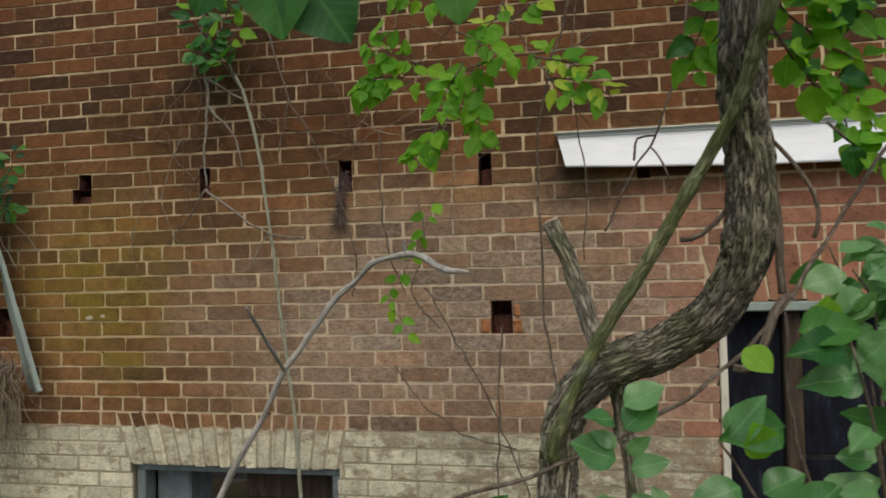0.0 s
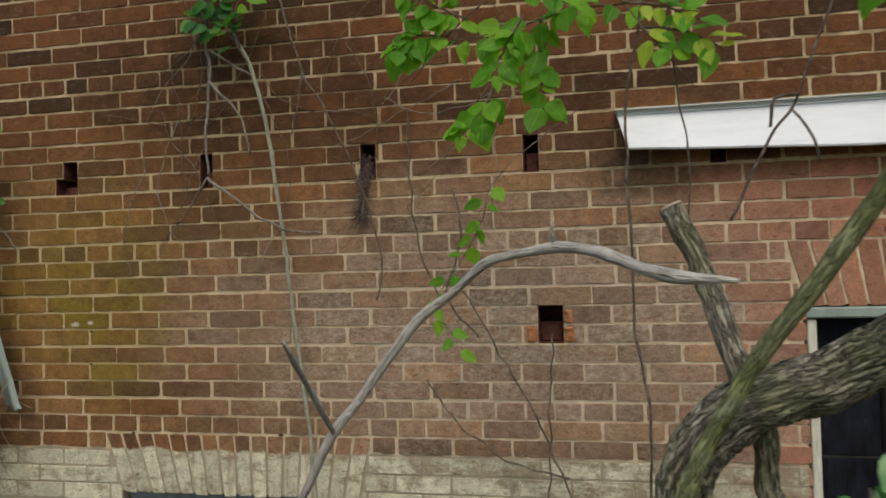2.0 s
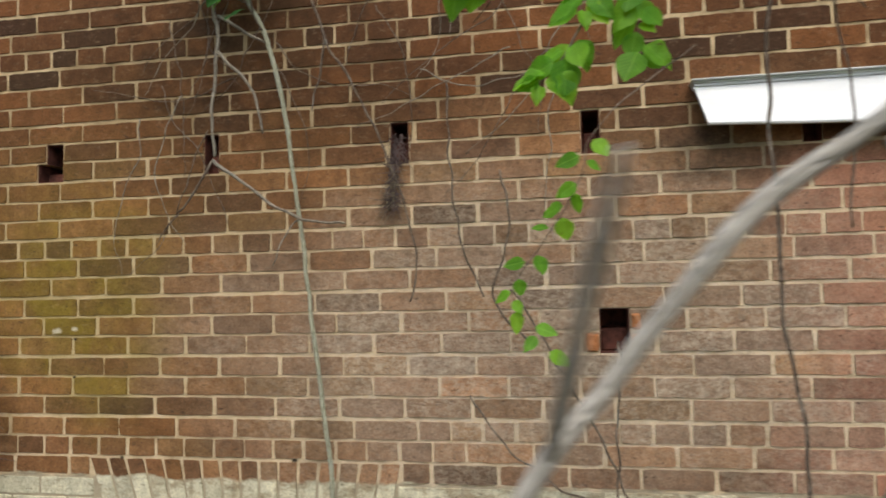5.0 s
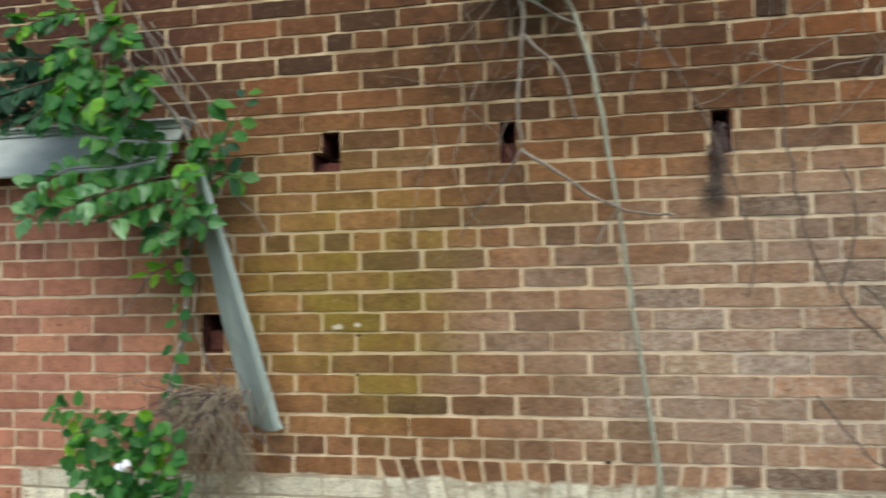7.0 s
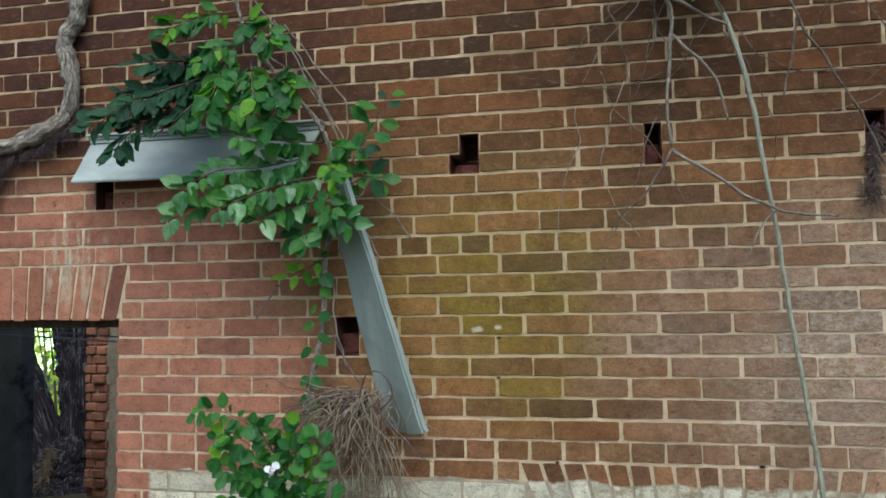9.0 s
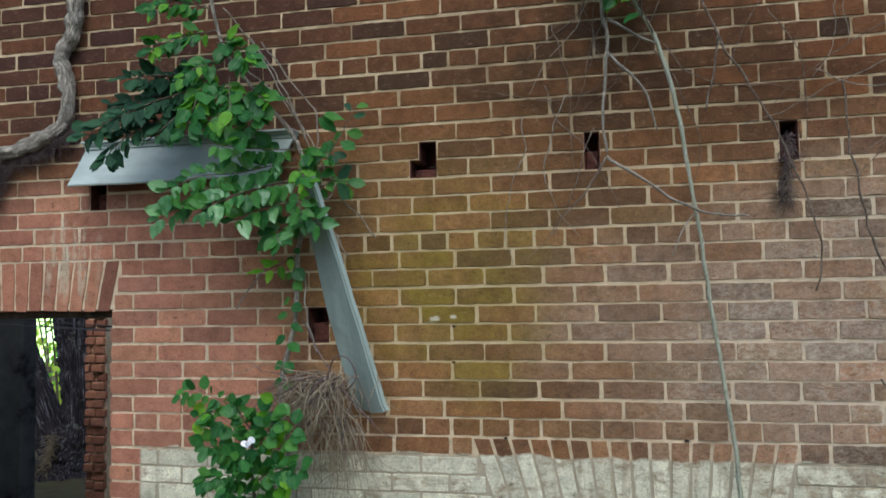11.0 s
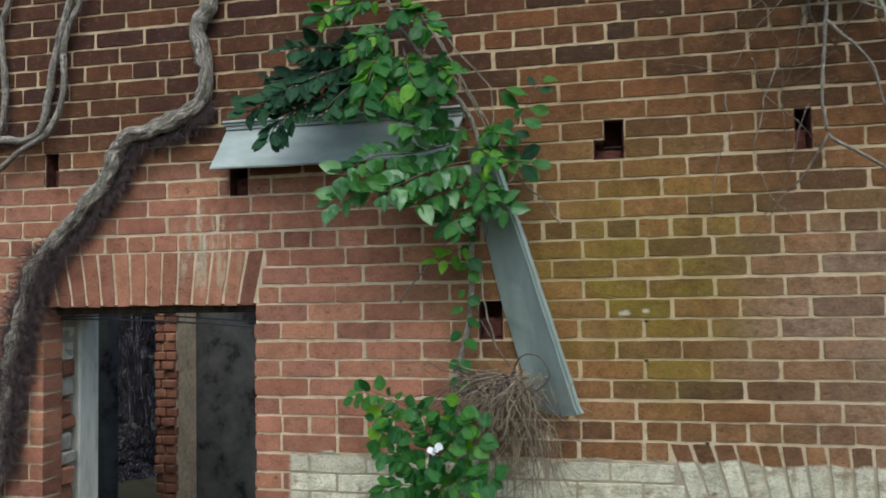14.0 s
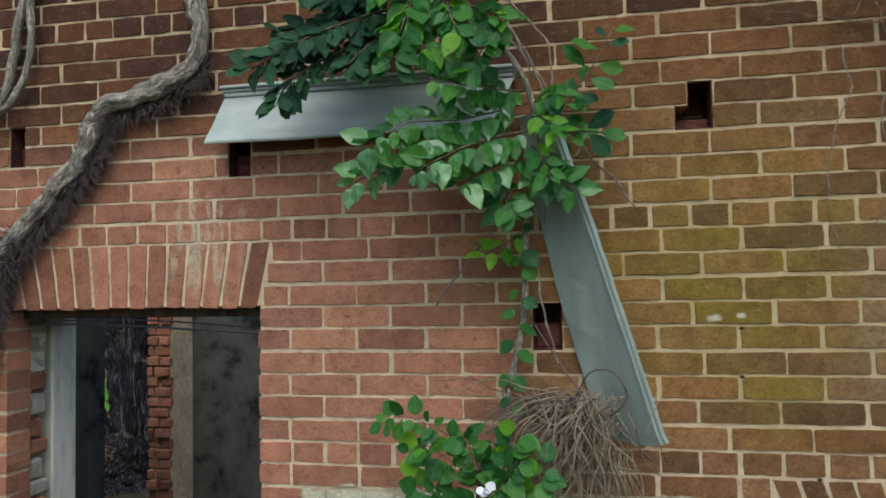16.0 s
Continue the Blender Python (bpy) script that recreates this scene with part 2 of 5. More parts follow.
def brick_material(name, joined):
    m = Mat(name, 0.9)
    m.rnd = m.island if joined else m.random
    c = m.ramp(m.rnd, [(0.0, (0.12, 0.068, 0.042)), (0.16, (0.20, 0.10, 0.055)), (0.36, (0.25, 0.125, 0.064)), (0.55, (0.25, 0.14, 0.074)),
                       (0.74, (0.30, 0.142, 0.068)), (0.88, (0.30, 0.175, 0.088)), (1.0, (0.18, 0.092, 0.054))])
    second = m.math("FRACT", m.math("MULTIPLY", m.rnd, 37.7))
    c = m.mix(1.0, c, m.ramp(second, [(0.0, 0.68), (0.5, 1.0), (1.0, 1.34)]), "MULTIPLY")
    c = m.mix(0.8, c, m.ramp(m.noise(38, 5, 0.7), [(0.25, 0.45), (0.5, 0.98), (0.78, 1.38)]), "MULTIPLY")
    c = m.mix(m.math("MULTIPLY", m.span(m.noise(85, 3), 0.6, 0.72), 0.5), c, (0.07, 0.04, 0.035))
    c = m.mix(0.75, c, m.ramp(m.noise(1.3, 2), [(0.3, 0.72), (0.7, 1.18)]), "MULTIPLY")
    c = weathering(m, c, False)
    smear = m.math("MULTIPLY", m.span(m.noise(55, 6, 0.78, stretch=(0.7, 1, 1.3), offset=(4, 0, 2)), 0.53, 0.72), 0.22)
    c = m.mix(smear, c, (0.44, 0.34, 0.24))
    pit = m.math("MULTIPLY", m.span(m.noise(52, 5, 0.75, stretch=(0.6, 1, 1.3), offset=(9, 0, 5)), 0.58, 0.68), 0.65)
    c = m.mix(pit, c, (0.045, 0.032, 0.026))
    c = m.mix(0.85, c, m.ramp(m.noise(140, 4, 0.75), [(0.28, 0.55), (0.5, 1.0), (0.75, 1.3)]), "MULTIPLY")
    c = m.mix(0.6, c, m.ramp(m.noise(17, 3, 0.6, offset=(2, 5, 1)), [(0.3, 0.62), (0.55, 1.05), (0.75, 1.25)]), "MULTIPLY")
    m.colour(m.mix(1.0, c, (1.07, 1.03, 0.88), "MULTIPLY"))
    h = m.math("ADD", m.noise(60, 5, 0.7), m.math("MULTIPLY", m.noise(210, 2), 0.4))
    m.bump(h, 0.75, 0.004)
    return m.m


def mortar_material():
    m = Mat("lime mortar", 0.95)
    c = m.ramp(m.noise(24, 5, 0.7), [(0.22, (0.30, 0.215, 0.125)), (0.45, (0.60, 0.465, 0.29)), (0.8, (0.78, 0.65, 0.45))])
    c = m.mix(0.7, c, m.ramp(m.noise(5, 4, 0.65), [(0.3, 0.6), (0.6, 1.12)]), "MULTIPLY")
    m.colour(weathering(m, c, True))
    m.bump(m.noise(120, 4, 0.7), 0.8, 0.004)
    return m.m


def simple(name, stops, scale=12, rough=0.8, metal=0.0, stretch=None, bump=0.3, dist=0.002, fine=90):
    m = Mat(name, rough, metal)
    m.colour(m.ramp(m.noise(scale, 5, 0.65, stretch=stretch), stops))
    m.bump(m.noise(fine, 4, 0.65, stretch=stretch), bump, dist)
    return m.m


def leaf_material(name, lo, mid, hi, gloss=0.45, through=0.35):
    m = Mat(name, gloss)
    c = m.ramp(m.random, [(0.0, lo), (0.5, mid), (1.0, hi)])
    c = m.mix(0.5, c, m.ramp(m.noise(45, 3), [(0.3, 0.75), (0.7, 1.2)]), "MULTIPLY")
    tc = m.t.nodes.new("ShaderNodeTexCoord")
    sx = m.t.nodes.new("ShaderNodeSeparateXYZ")
    m.link(tc.outputs["Object"], sx.inputs[0])
    ax = m.math("ABSOLUTE", sx.outputs[0])
    side = m.math("SINE", m.math("MULTIPLY", m.math("SUBTRACT", sx.outputs[1], m.math("MULTIPLY", ax, 0.8)), 52.0))
    vein = m.math("MAXIMUM", m.span(ax, 0.028, 0.008), m.math("MULTIPLY", m.span(side, 0.86, 0.99), 0.55))
    c = m.mix(m.math("MULTIPLY", vein, 0.22), c, tuple(min(1.0, 1.5 * k + 0.05) for k in hi))
    hole = m.span(m.noise(38, 3, offset=(3, 1, 7)), 0.70, 0.74)
    c = m.mix(m.math("MULTIPLY", hole, 0.6), c, (0.12, 0.10, 0.03))
    m.colour(c)
    tr = m.t.nodes.new("ShaderNodeBsdfTranslucent")
    m.link(m.mix(1.0, c, (1.6, 1.7, 0.6), "MULTIPLY"), tr.inputs[0])
    ms = m.t.nodes.new("ShaderNodeMixShader")
    ms.inputs[0].default_value = through
    m.link(m.b.outputs[0], ms.inputs[1])
    m.link(tr.outputs[0], ms.inputs[2])
    m.link(ms.outputs[0], m.t.nodes["Material Output"].inputs[0])
    m.b.inputs["Specular IOR Level"].default_value = 0.12 if through < 0.2 else 0.45 if gloss < 0.3 else 0.2
    m.bump(m.noise(160, 3), 0.25, 0.001)
    return m.m


def bark_material(name, stops, moss=0.0, scale=210, stretch=None, furrow=0.6, relief=0.004):
    m = Mat(name, 0.92)
    at = m.t.nodes.new("ShaderNodeAttribute")
    at.attribute_name = "bark"
    v = at.outputs["Vector"]
    n = m.noise(scale, 4, 0.65, vec=v, stretch=stretch)
    c = m.ramp(n, stops)
    if moss:
        c = m.mix(m.math("MULTIPLY", m.span(m.noise(9, 4), 0.42, 0.62), moss), c, (0.22, 0.25, 0.075))
    c = m.mix(m.math("MULTIPLY", m.span(m.noise(16, 3), 0.58, 0.7), 0.35), c, (0.36, 0.37, 0.31))
    crack = m.math("ABSOLUTE", m.math("SUBTRACT", m.noise(scale * 0.6, 3, 0.6, vec=v, stretch=stretch or (1, 1, 0.45), offset=(3, 1, 2)), 0.5))
    c = m.mix(furrow, c, m.ramp(crack, [(0.0, 0.13), (0.035, 0.5), (0.10, 1.12)]), "MULTIPLY")
    m.colour(c)
    deep = m.math("MULTIPLY", m.span(crack, 0.0, 0.09), 1.4)
    m.bump(m.math("ADD", m.math("ADD", m.math("MULTIPLY", n, 0.6), deep), m.math("MULTIPLY", m.noise(scale * 2.4, 3, vec=v), 0.4)), 0.9, relief)
    return m.m


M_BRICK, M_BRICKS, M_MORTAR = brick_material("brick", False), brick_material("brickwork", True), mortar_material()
M_WHITE = simple("white painted metal", [(0.2, (0.62, 0.63, 0.63)), (0.6, (0.80, 0.81, 0.80))], 6, 0.4, 0, (0.4, 1, 2), 0.08)
M_LIP = simple("weathered grey edge", [(0.3, (0.46, 0.48, 0.43)), (0.7, (0.68, 0.70, 0.63))], 20, 0.6, 0, (0.3, 1, 3))
M_GREYMETAL = simple("dull white metal", [(0.25, (0.29, 0.33, 0.29)), (0.65, (0.49, 0.54, 0.475))], 7, 0.5, 0.0, (0.6, 1, 1.6), 0.1)
M_BOARD = simple("grey green painted board", [(0.25, (0.22, 0.27, 0.225)), (0.6, (0.32, 0.375, 0.315)), (0.85, (0.39, 0.44, 0.375))], 7, 0.6, 0, (2.2, 1, 0.5), 0.25)
M_FRAME = simple("weathered frame paint", [(0.2, (0.42, 0.39, 0.28)), (0.5, (0.74, 0.71, 0.57)), (0.85, (0.85, 0.83, 0.70))], 14, 0.75, 0, (1.5, 1.5, 0.35), 0.35)
M_PALEWOOD = simple("pale bare casing wood", [(0.25, (0.62, 0.58, 0.48)), (0.55, (0.80, 0.76, 0.66)), (0.85, (0.87, 0.83, 0.74))], 14, 0.8, 0, (1.5, 1.5, 0.35), 0.35)
M_SLATE = simple("blue grey window frame", [(0.3, (0.11, 0.13, 0.13)), (0.7, (0.22, 0.26, 0.26))], 16, 0.7)
M_DARKWOOD = simple("dark rotten wood", [(0.25, (0.03, 0.022, 0.016)), (0.7, (0.11, 0.08, 0.055))], 18, 0.85, 0, (2, 2, 0.3), 0.6, 0.004)
# The doorway's dark interior is put into the panel colour.
M_PANEL = simple("door panel darkened as interior", [(0.35, (0.006, 0.006, 0.008)), (0.62, (0.016, 0.018, 0.026)), (0.82, (0.10, 0.11, 0.14))], 11, 0.85, 0, (2.5, 1, 0.5))
# Real stains; the dimness of the open-topped room is put into the colour.
M_DIMPLASTER = simple("stained plaster", [(0.36, (0.022, 0.021, 0.022)), (0.46, (0.075, 0.075, 0.07)), (0.8, (0.14, 0.14, 0.125))], 4.5, 0.9, 0, None, 0.6, 0.006)
M_EARTH = simple("leaf litter ground", [(0.25, (0.035, 0.028, 0.018)), (0.5, (0.08, 0.065, 0.035)), (0.75, (0.06, 0.085, 0.025))], 7, 0.95, 0, None, 0.9, 0.03, 30)
M_FLOOR = simple("dusty floorboards", [(0.3, (0.06, 0.05, 0.04)), (0.7, (0.14, 0.12, 0.1))], 8, 0.9)
M_BARK = bark_material("grey brown bark", [(0.3, (0.22, 0.185, 0.13)), (0.48, (0.40, 0.35, 0.255)), (0.68, (0.62, 0.57, 0.45))], 0.4, furrow=0.62, relief=0.008)
M_MOSSY = bark_material("mossy branch bark", [(0.25, (0.17, 0.175, 0.075)), (0.5, (0.31, 0.33, 0.15)), (0.75, (0.44, 0.45, 0.27))], 0.6, furrow=0.35)
M_DEAD = bark_material("silvery dead wood", [(0.25, (0.30, 0.27, 0.21)), (0.45, (0.50, 0.46, 0.385)), (0.75, (0.64, 0.60, 0.51))], furrow=0.06, relief=0.0015)
M_VINE = bark_material("grey vine bark", [(0.3, (0.22, 0.185, 0.145)), (0.5, (0.45, 0.39, 0.30)), (0.7, (0.72, 0.66, 0.53))], furrow=0.35, relief=0.007)
M_TWIG = bark_material("brown twig bark", [(0.25, (0.09, 0.065, 0.045)), (0.5, (0.19, 0.145, 0.105)), (0.75, (0.31, 0.26, 0.20))], furrow=0.3, relief=0.002)
M_PALETWIG = bark_material("pale green sapling bark", [(0.25, (0.20, 0.20, 0.13)), (0.45, (0.38, 0.38, 0.26)), (0.75, (0.52, 0.51, 0.40))], furrow=0.15, relief=0.0015)
M_GREYTWIG = bark_material("grey brown dead twig", [(0.25, (0.13, 0.11, 0.08)), (0.5, (0.28, 0.245, 0.185)), (0.75, (0.50, 0.45, 0.36))], furrow=0.25, relief=0.0015)
# Shade and silvery light on the outside trunk are put into these stops.
M_SHADEBARK = bark_material("furrowed bark with painted shade", [(0.3, (0.014, 0.011, 0.013)), (0.56, (0.045, 0.038, 0.043)), (0.70, (0.26, 0.26, 0.31))], 0, 70, (1, 1, 0.2))
M_ROOT = simple("dark rootlets", [(0.3, (0.065, 0.045, 0.042)), (0.7, (0.19, 0.14, 0.125))], 40, 0.95)
M_STRAW = simple("dry straw roots", [(0.25, (0.11, 0.082, 0.05)), (0.5, (0.25, 0.20, 0.13)), (0.85, (0.42, 0.36, 0.26))], 30, 0.9)
M_CUT = simple("cut wood end", [(0.3, (0.35, 0.27, 0.18)), (0.7, (0.55, 0.46, 0.34))], 30, 0.9)
M_POCKET = simple("dark red-brown pocket brick", [(0.3, (0.035, 0.016, 0.013)), (0.7, (0.16, 0.06, 0.042))], 30, 0.95)
M_STONE = simple("broken mortar lumps", [(0.3, (0.30, 0.26, 0.20)), (0.7, (0.56, 0.51, 0.42))], 20, 0.95, 0, None, 0.8, 0.006)
M_LIGHTLEAF = leaf_material("young green leaf", (0.09, 0.25, 0.02), (0.15, 0.37, 0.026), (0.23, 0.45, 0.036), 0.46, 0.48)
M_MIDLEAF = leaf_material("shrub green leaf", (0.022, 0.095, 0.022), (0.046, 0.160, 0.032), (0.09, 0.235, 0.036), 0.36, 0.34)
M_DARKLEAF = leaf_material("dark evergreen leaf", (0.013, 0.041, 0.019), (0.021, 0.060, 0.026), (0.034, 0.088, 0.035), 0.55, 0.1)
M_BLUELEAF = leaf_material("blue green leaf", (0.075, 0.21, 0.062), (0.13, 0.29, 0.10), (0.20, 0.38, 0.14), 0.26, 0.36)
# These pale stops also carry the sunlight of the far shrubs.
M_YELLOWLEAF = leaf_material("yellow green leaf", (0.30, 0.44, 0.03), (0.38, 0.50, 0.05), (0.46, 0.52, 0.09), 0.5, 0.45)
M_FRESH = simple("fresh broken brick", [(0.3, (0.30, 0.12, 0.05)), (0.55, (0.46, 0.19, 0.075)), (0.8, (0.52, 0.36, 0.24))], 40, 0.95, 0, None, 0.8, 0.005)
M_PETAL = simple("white petal", [(0.3, (0.75, 0.75, 0.72)), (0.7, (0.85, 0.85, 0.82))], 30, 0.6)
M_CABLE = simple("black cable", [(0.3, (0.02, 0.02, 0.022)), (0.7, (0.05, 0.05, 0.055))], 20, 0.5)

# ---- openings ----
# x0, x1, z0, z1 of what goes through or into the wall
WINDOW_L = (-4.329, -3.431, -0.05, 1.560)
DOOR_R = (0.690, 1.592, -0.05, 1.545)
WINDOW_B = (-1.867, -0.886, 0.30, 0.845)
row_z = lambda r: TOP - r * C
POCKETS = [(-2.129, -2.060, row_z(1), TOP), (-2.165, -2.060, row_z(2), row_z(1)), (-1.516, -1.459, row_z(2), TOP),
           (-0.855, -0.792, row_z(2), TOP), (-0.242, -0.183, row_z(2), TOP), (0.402, 0.456, row_z(2), TOP),
           (-3.530, -3.452, row_z(3), row_z(1)), (-2.790, -2.715, row_z(2), TOP), (-4.332, -4.270, row_z(2), TOP),
           (-0.204, -0.113, row_z(11), row_z(9)), (-2.579, -2.492, row_z(11), row_z(9))]
# flat arches: bottom x0, x1, top x0, x1, z0, z1, bricks
ARCHES = [(-4.329, -3.431, -4.378, -3.385, 1.560, 1.766, 14), (0.690, 1.592, 0.634, 1.648, 1.545, 1.766, 14), (-1.867, -0.886, -1.947, -0.835, 0.845, 1.078, 16)]
X0, X1, Z1 = -6.6, 3.0, 3.22


def wall_sheet(name, holes, y0, y1, x0, x1, z0, z1, material, depths):
    """A wall between y0 and y1 with openings; depths: how deep each opening goes (None: right through)."""
    xs = sorted({x0, x1, *[v for h in holes for v in h[:2]]})
    zs = sorted({z0, z1, *[v for h in holes for v in h[2:4]]})
    bm, cache = bmesh.new(), {}

    def vert(x, y, z):
        k = (round(x, 5), round(y, 5), round(z, 5))
        if k not in cache:
            cache[k] = bm.verts.new((x, y, z))
        return cache[k]

    def cell(i, k):
        if not (0 <= i < len(xs) - 1 and 0 <= k < len(zs) - 1):
            return -1.0
        cx, cz = (xs[i] + xs[i + 1]) / 2, (zs[k] + zs[k + 1]) / 2
        for h, d in zip(holes, depths):
            if h[0] < cx < h[1] and h[2] < cz < h[3]:
                return y1 if d is None else y0 + d
        return y0

    for i in range(len(xs) - 1):
        for k in range(len(zs) - 1):
            d = cell(i, k)
            a, b, p, q = xs[i], xs[i + 1], zs[k], zs[k + 1]
            if d < y1:
                bm.faces.new((vert(a, d, p), vert(b, d, p), vert(b, d, q), vert(a, d, q)))
                bm.faces.new((vert(a, y1, p), vert(a, y1, q), vert(b, y1, q), vert(b, y1, p)))
            for (di, dk), (u, w) in {(-1, 0): ((a, p), (a, q)), (1, 0): ((b, p), (b, q)), (0, -1): ((a, p), (b, p)), (0, 1): ((a, q), (b, q))}.items():
                e = cell(i + di, k + dk)
                if e < 0:
                    e = y1
                if e > d:
                    bm.faces.new((vert(u[0], d, u[1]), vert(w[0], d, w[1]), vert(w[0], e, w[1]), vert(u[0], e, u[1])))
    bmesh.ops.recalc_face_normals(bm, faces=bm.faces)
    return part(name, bm, material, None, smooth=False)


# ---- ground, wall, room ----
bm = bmesh.new()
bmesh.ops.create_grid(bm, x_segments=90, y_segments=90, size=1.0)
for v in bm.verts:
    f = lambda a: math.copysign(abs(a) ** 3 * 240 + abs(a) * 12, a)
    v.co = Vector((f(v.co.x) - 1.5, f(v.co.y) + 1, 0))
    near = (v.co.xy - Vector((-1.5, 1))).length
    v.co.z = 0.05 * noise.noise(v.co * 0.9) * min(1, near / 3) - 0.02
tagged(part("ground", bm, M_EARTH, None, smooth=True), "brown earth with leaf litter and weeds before the wall", "ground", kind="structure")

holes = [(h[0] - (0.1 if h is WINDOW_L else 0.009), h[1] + 0.009, h[2], h[3] + 0.006) for h in (WINDOW_L, DOOR_R, WINDOW_B)] + POCKETS
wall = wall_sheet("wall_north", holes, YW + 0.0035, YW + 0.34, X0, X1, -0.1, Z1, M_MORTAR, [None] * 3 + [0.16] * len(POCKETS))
tagged(wall, "old weathered red-brown brick house wall with limewashed base", "wall", kind="structure")

bm = bmesh.new()
box(bm, -9.5, -0.4, YW + 0.345, 5.93, -0.16, -0.03)
tagged(part("floor", bm, M_FLOOR, None, smooth=False), "dusty bare floor of the ruined room", "floor", kind="structure")
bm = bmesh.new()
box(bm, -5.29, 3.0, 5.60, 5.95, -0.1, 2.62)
tagged(part("wall_back", bm, M_DIMPLASTER, None, smooth=False), "stained plaster wall of the room behind, dimmed in colour", "wall", kind="structure")
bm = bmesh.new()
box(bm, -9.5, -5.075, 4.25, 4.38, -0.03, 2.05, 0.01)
tagged(part("wall_inner", bm, M_DIMPLASTER, None, smooth=False), "grey plaster partition wall, dimmed in colour", "wall", kind="structure")
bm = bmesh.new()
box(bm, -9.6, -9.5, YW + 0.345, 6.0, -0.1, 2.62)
tagged(part("wall_west", bm, M_DIMPLASTER, None, smooth=False), "plain plaster end wall, dimmed in colour", "wall", kind="structure")
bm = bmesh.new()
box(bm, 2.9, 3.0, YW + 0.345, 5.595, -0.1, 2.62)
tagged(part("wall_east", bm, M_DIMPLASTER, None, smooth=False), "plain plaster end wall, dimmed in colour", "wall", kind="structure")
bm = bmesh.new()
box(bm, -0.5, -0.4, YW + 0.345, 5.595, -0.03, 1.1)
tagged(part("wall_cross", bm, M_DIMPLASTER, None, smooth=False), "plain plaster cross wall, dimmed in colour", "wall", kind="structure")

# ---- vegetation helpers ----
LEAVES = {}


def leaf_mesh(material, shape):
    """A folded, slightly curled leaf along +y, one metre long before scaling."""
    key = (material.name, shape)
    if key in LEAVES:
        return LEAVES[key]
    width, curl, fold, tip = {"round": (0.42, 0.10, 0.07, 0.55), "oval": (0.31, 0.14, 0.05, 0.6), "spoon": (0.30, 0.10, 0.04, 0.45), "wavy": (0.36, 0.30, 0.14, 0.6), "long": (0.22, 0.2, 0.1, 0.65)}[shape]
    bm, rows = bmesh.new(), []
    n = 8
    for i in range(n + 1):
        t = i / n
        if shape == "spoon":
            w = width * math.sin(math.pi * t ** 1.35) ** 0.75 if 0 < t < 1 else 0
        else:
            w = width * math.sin(math.pi * t ** (0.72 if shape != "round" else 0.85)) ** 0.8 if 0 < t < 1 else 0
        w = max(w, 0.012)
        ripple = 0.05 if shape == "wavy" else 0.015
        z = -curl * t * t + 0.02 * math.sin(t * 9)
        rows.append([bm.verts.new((s * w, t, z + fold * abs(s) * (w / width) + ripple * math.sin(t * 13 + s * 2.6))) for s in (-1, -0.5, 0, 0.5, 1)])
    for a, b in zip(rows, rows[1:]):
        for j in range(4):
            bm.faces.new((a[j], a[j + 1], b[j + 1], b[j]))
    LEAVES[key] = finish(bm, "leaf", material)
    return LEAVES[key]


def put_leaf(parent, mesh, at, way, face, size):
    y = Vector(way).normalized()
    z = Vector(face)
    z = (z - z.dot(y) * y)
    if z.length < 1e-3:
        z = y.orthogonal()
    z.normalize()
    x = y.cross(z)
    m = Matrix((x, y, z)).transposed().to_4x4()
    ob = new("leaf", mesh)
    ob.parent = parent
    ob.matrix_basis = Matrix.Translation(Vector(at) - origin(parent)) @ m @ Matrix.Diagonal((size, size, size, 1))
    return ob


def spray(parent, pts, count, size, meshes, rng, radius=0.0025, twig=True, material=None, start=0.15, spread=0.8, droop=0.35, front=0.7, name="twig"):
    """A twig through pts with leaves along it on short stalks."""
    if twig:
        parent = part(name, tube(bmesh.new(), pts, [radius * (1 - 0.6 * i / (len(pts) - 1)) for i in range(len(pts))], 6, 0.03, wander=0.004, seed=rng.random() * 50), material or M_TWIG, parent)
    line, _ = spline(pts, 0.01)
    for i in range(count):
        k = start + (1 - start) * (i + rng.random()) / count
        p = line[min(len(line) - 1, int(k * (len(line) - 1)))]
        d = (line[min(len(line) - 1, int(k * (len(line) - 1)) + 2)] - line[max(0, int(k * (len(line) - 1)) - 2)]).normalized()
        side = d.cross(Vector((0, -1, 0.3)))
        side = side.normalized() if side.length > 1e-3 else Vector((1, 0, 0))
        way = side * (spread if i % 2 else -spread) + d * 0.5 + Vector((rng.uniform(-.5, .5), rng.uniform(-.6, .2), rng.uniform(-.4, .3) - droop))
        face = Vector((rng.uniform(-.5, .5), -front + rng.uniform(-.4, .3), rng.uniform(0.1, 0.9)))
        s = size * rng.uniform(0.6, 1.2)
        put_leaf(parent, rng.choice(meshes), p + way.normalized() * s * 0.18, way, face, s)


def clump(parent, centre, reach, count, size, meshes, rng, droop=0.3, front=0.8):
    """Leaves filling an ellipsoid unevenly."""
    for i in range(count):
        while True:
            v = Vector((rng.uniform(-1, 1), rng.uniform(-1, 1), rng.uniform(-1, 1)))
            if v.length < 1:
                break
        at = Vector(centre) + Vector((v.x * reach[0], v.y * reach[1], v.z * reach[2]))
        way = Vector((v.x * 0.8 + rng.uniform(-.6, .6), -0.3 + rng.uniform(-.5, .3), v.z * 0.5 - droop + rng.uniform(-.5, .5)))
        face = Vector((rng.uniform(-.5, .5), -front + rng.uniform(-.3, .4), rng.uniform(0.2, 0.9)))
        put_leaf(parent, rng.choice(meshes), at, way, face, size * rng.uniform(0.65, 1.25))


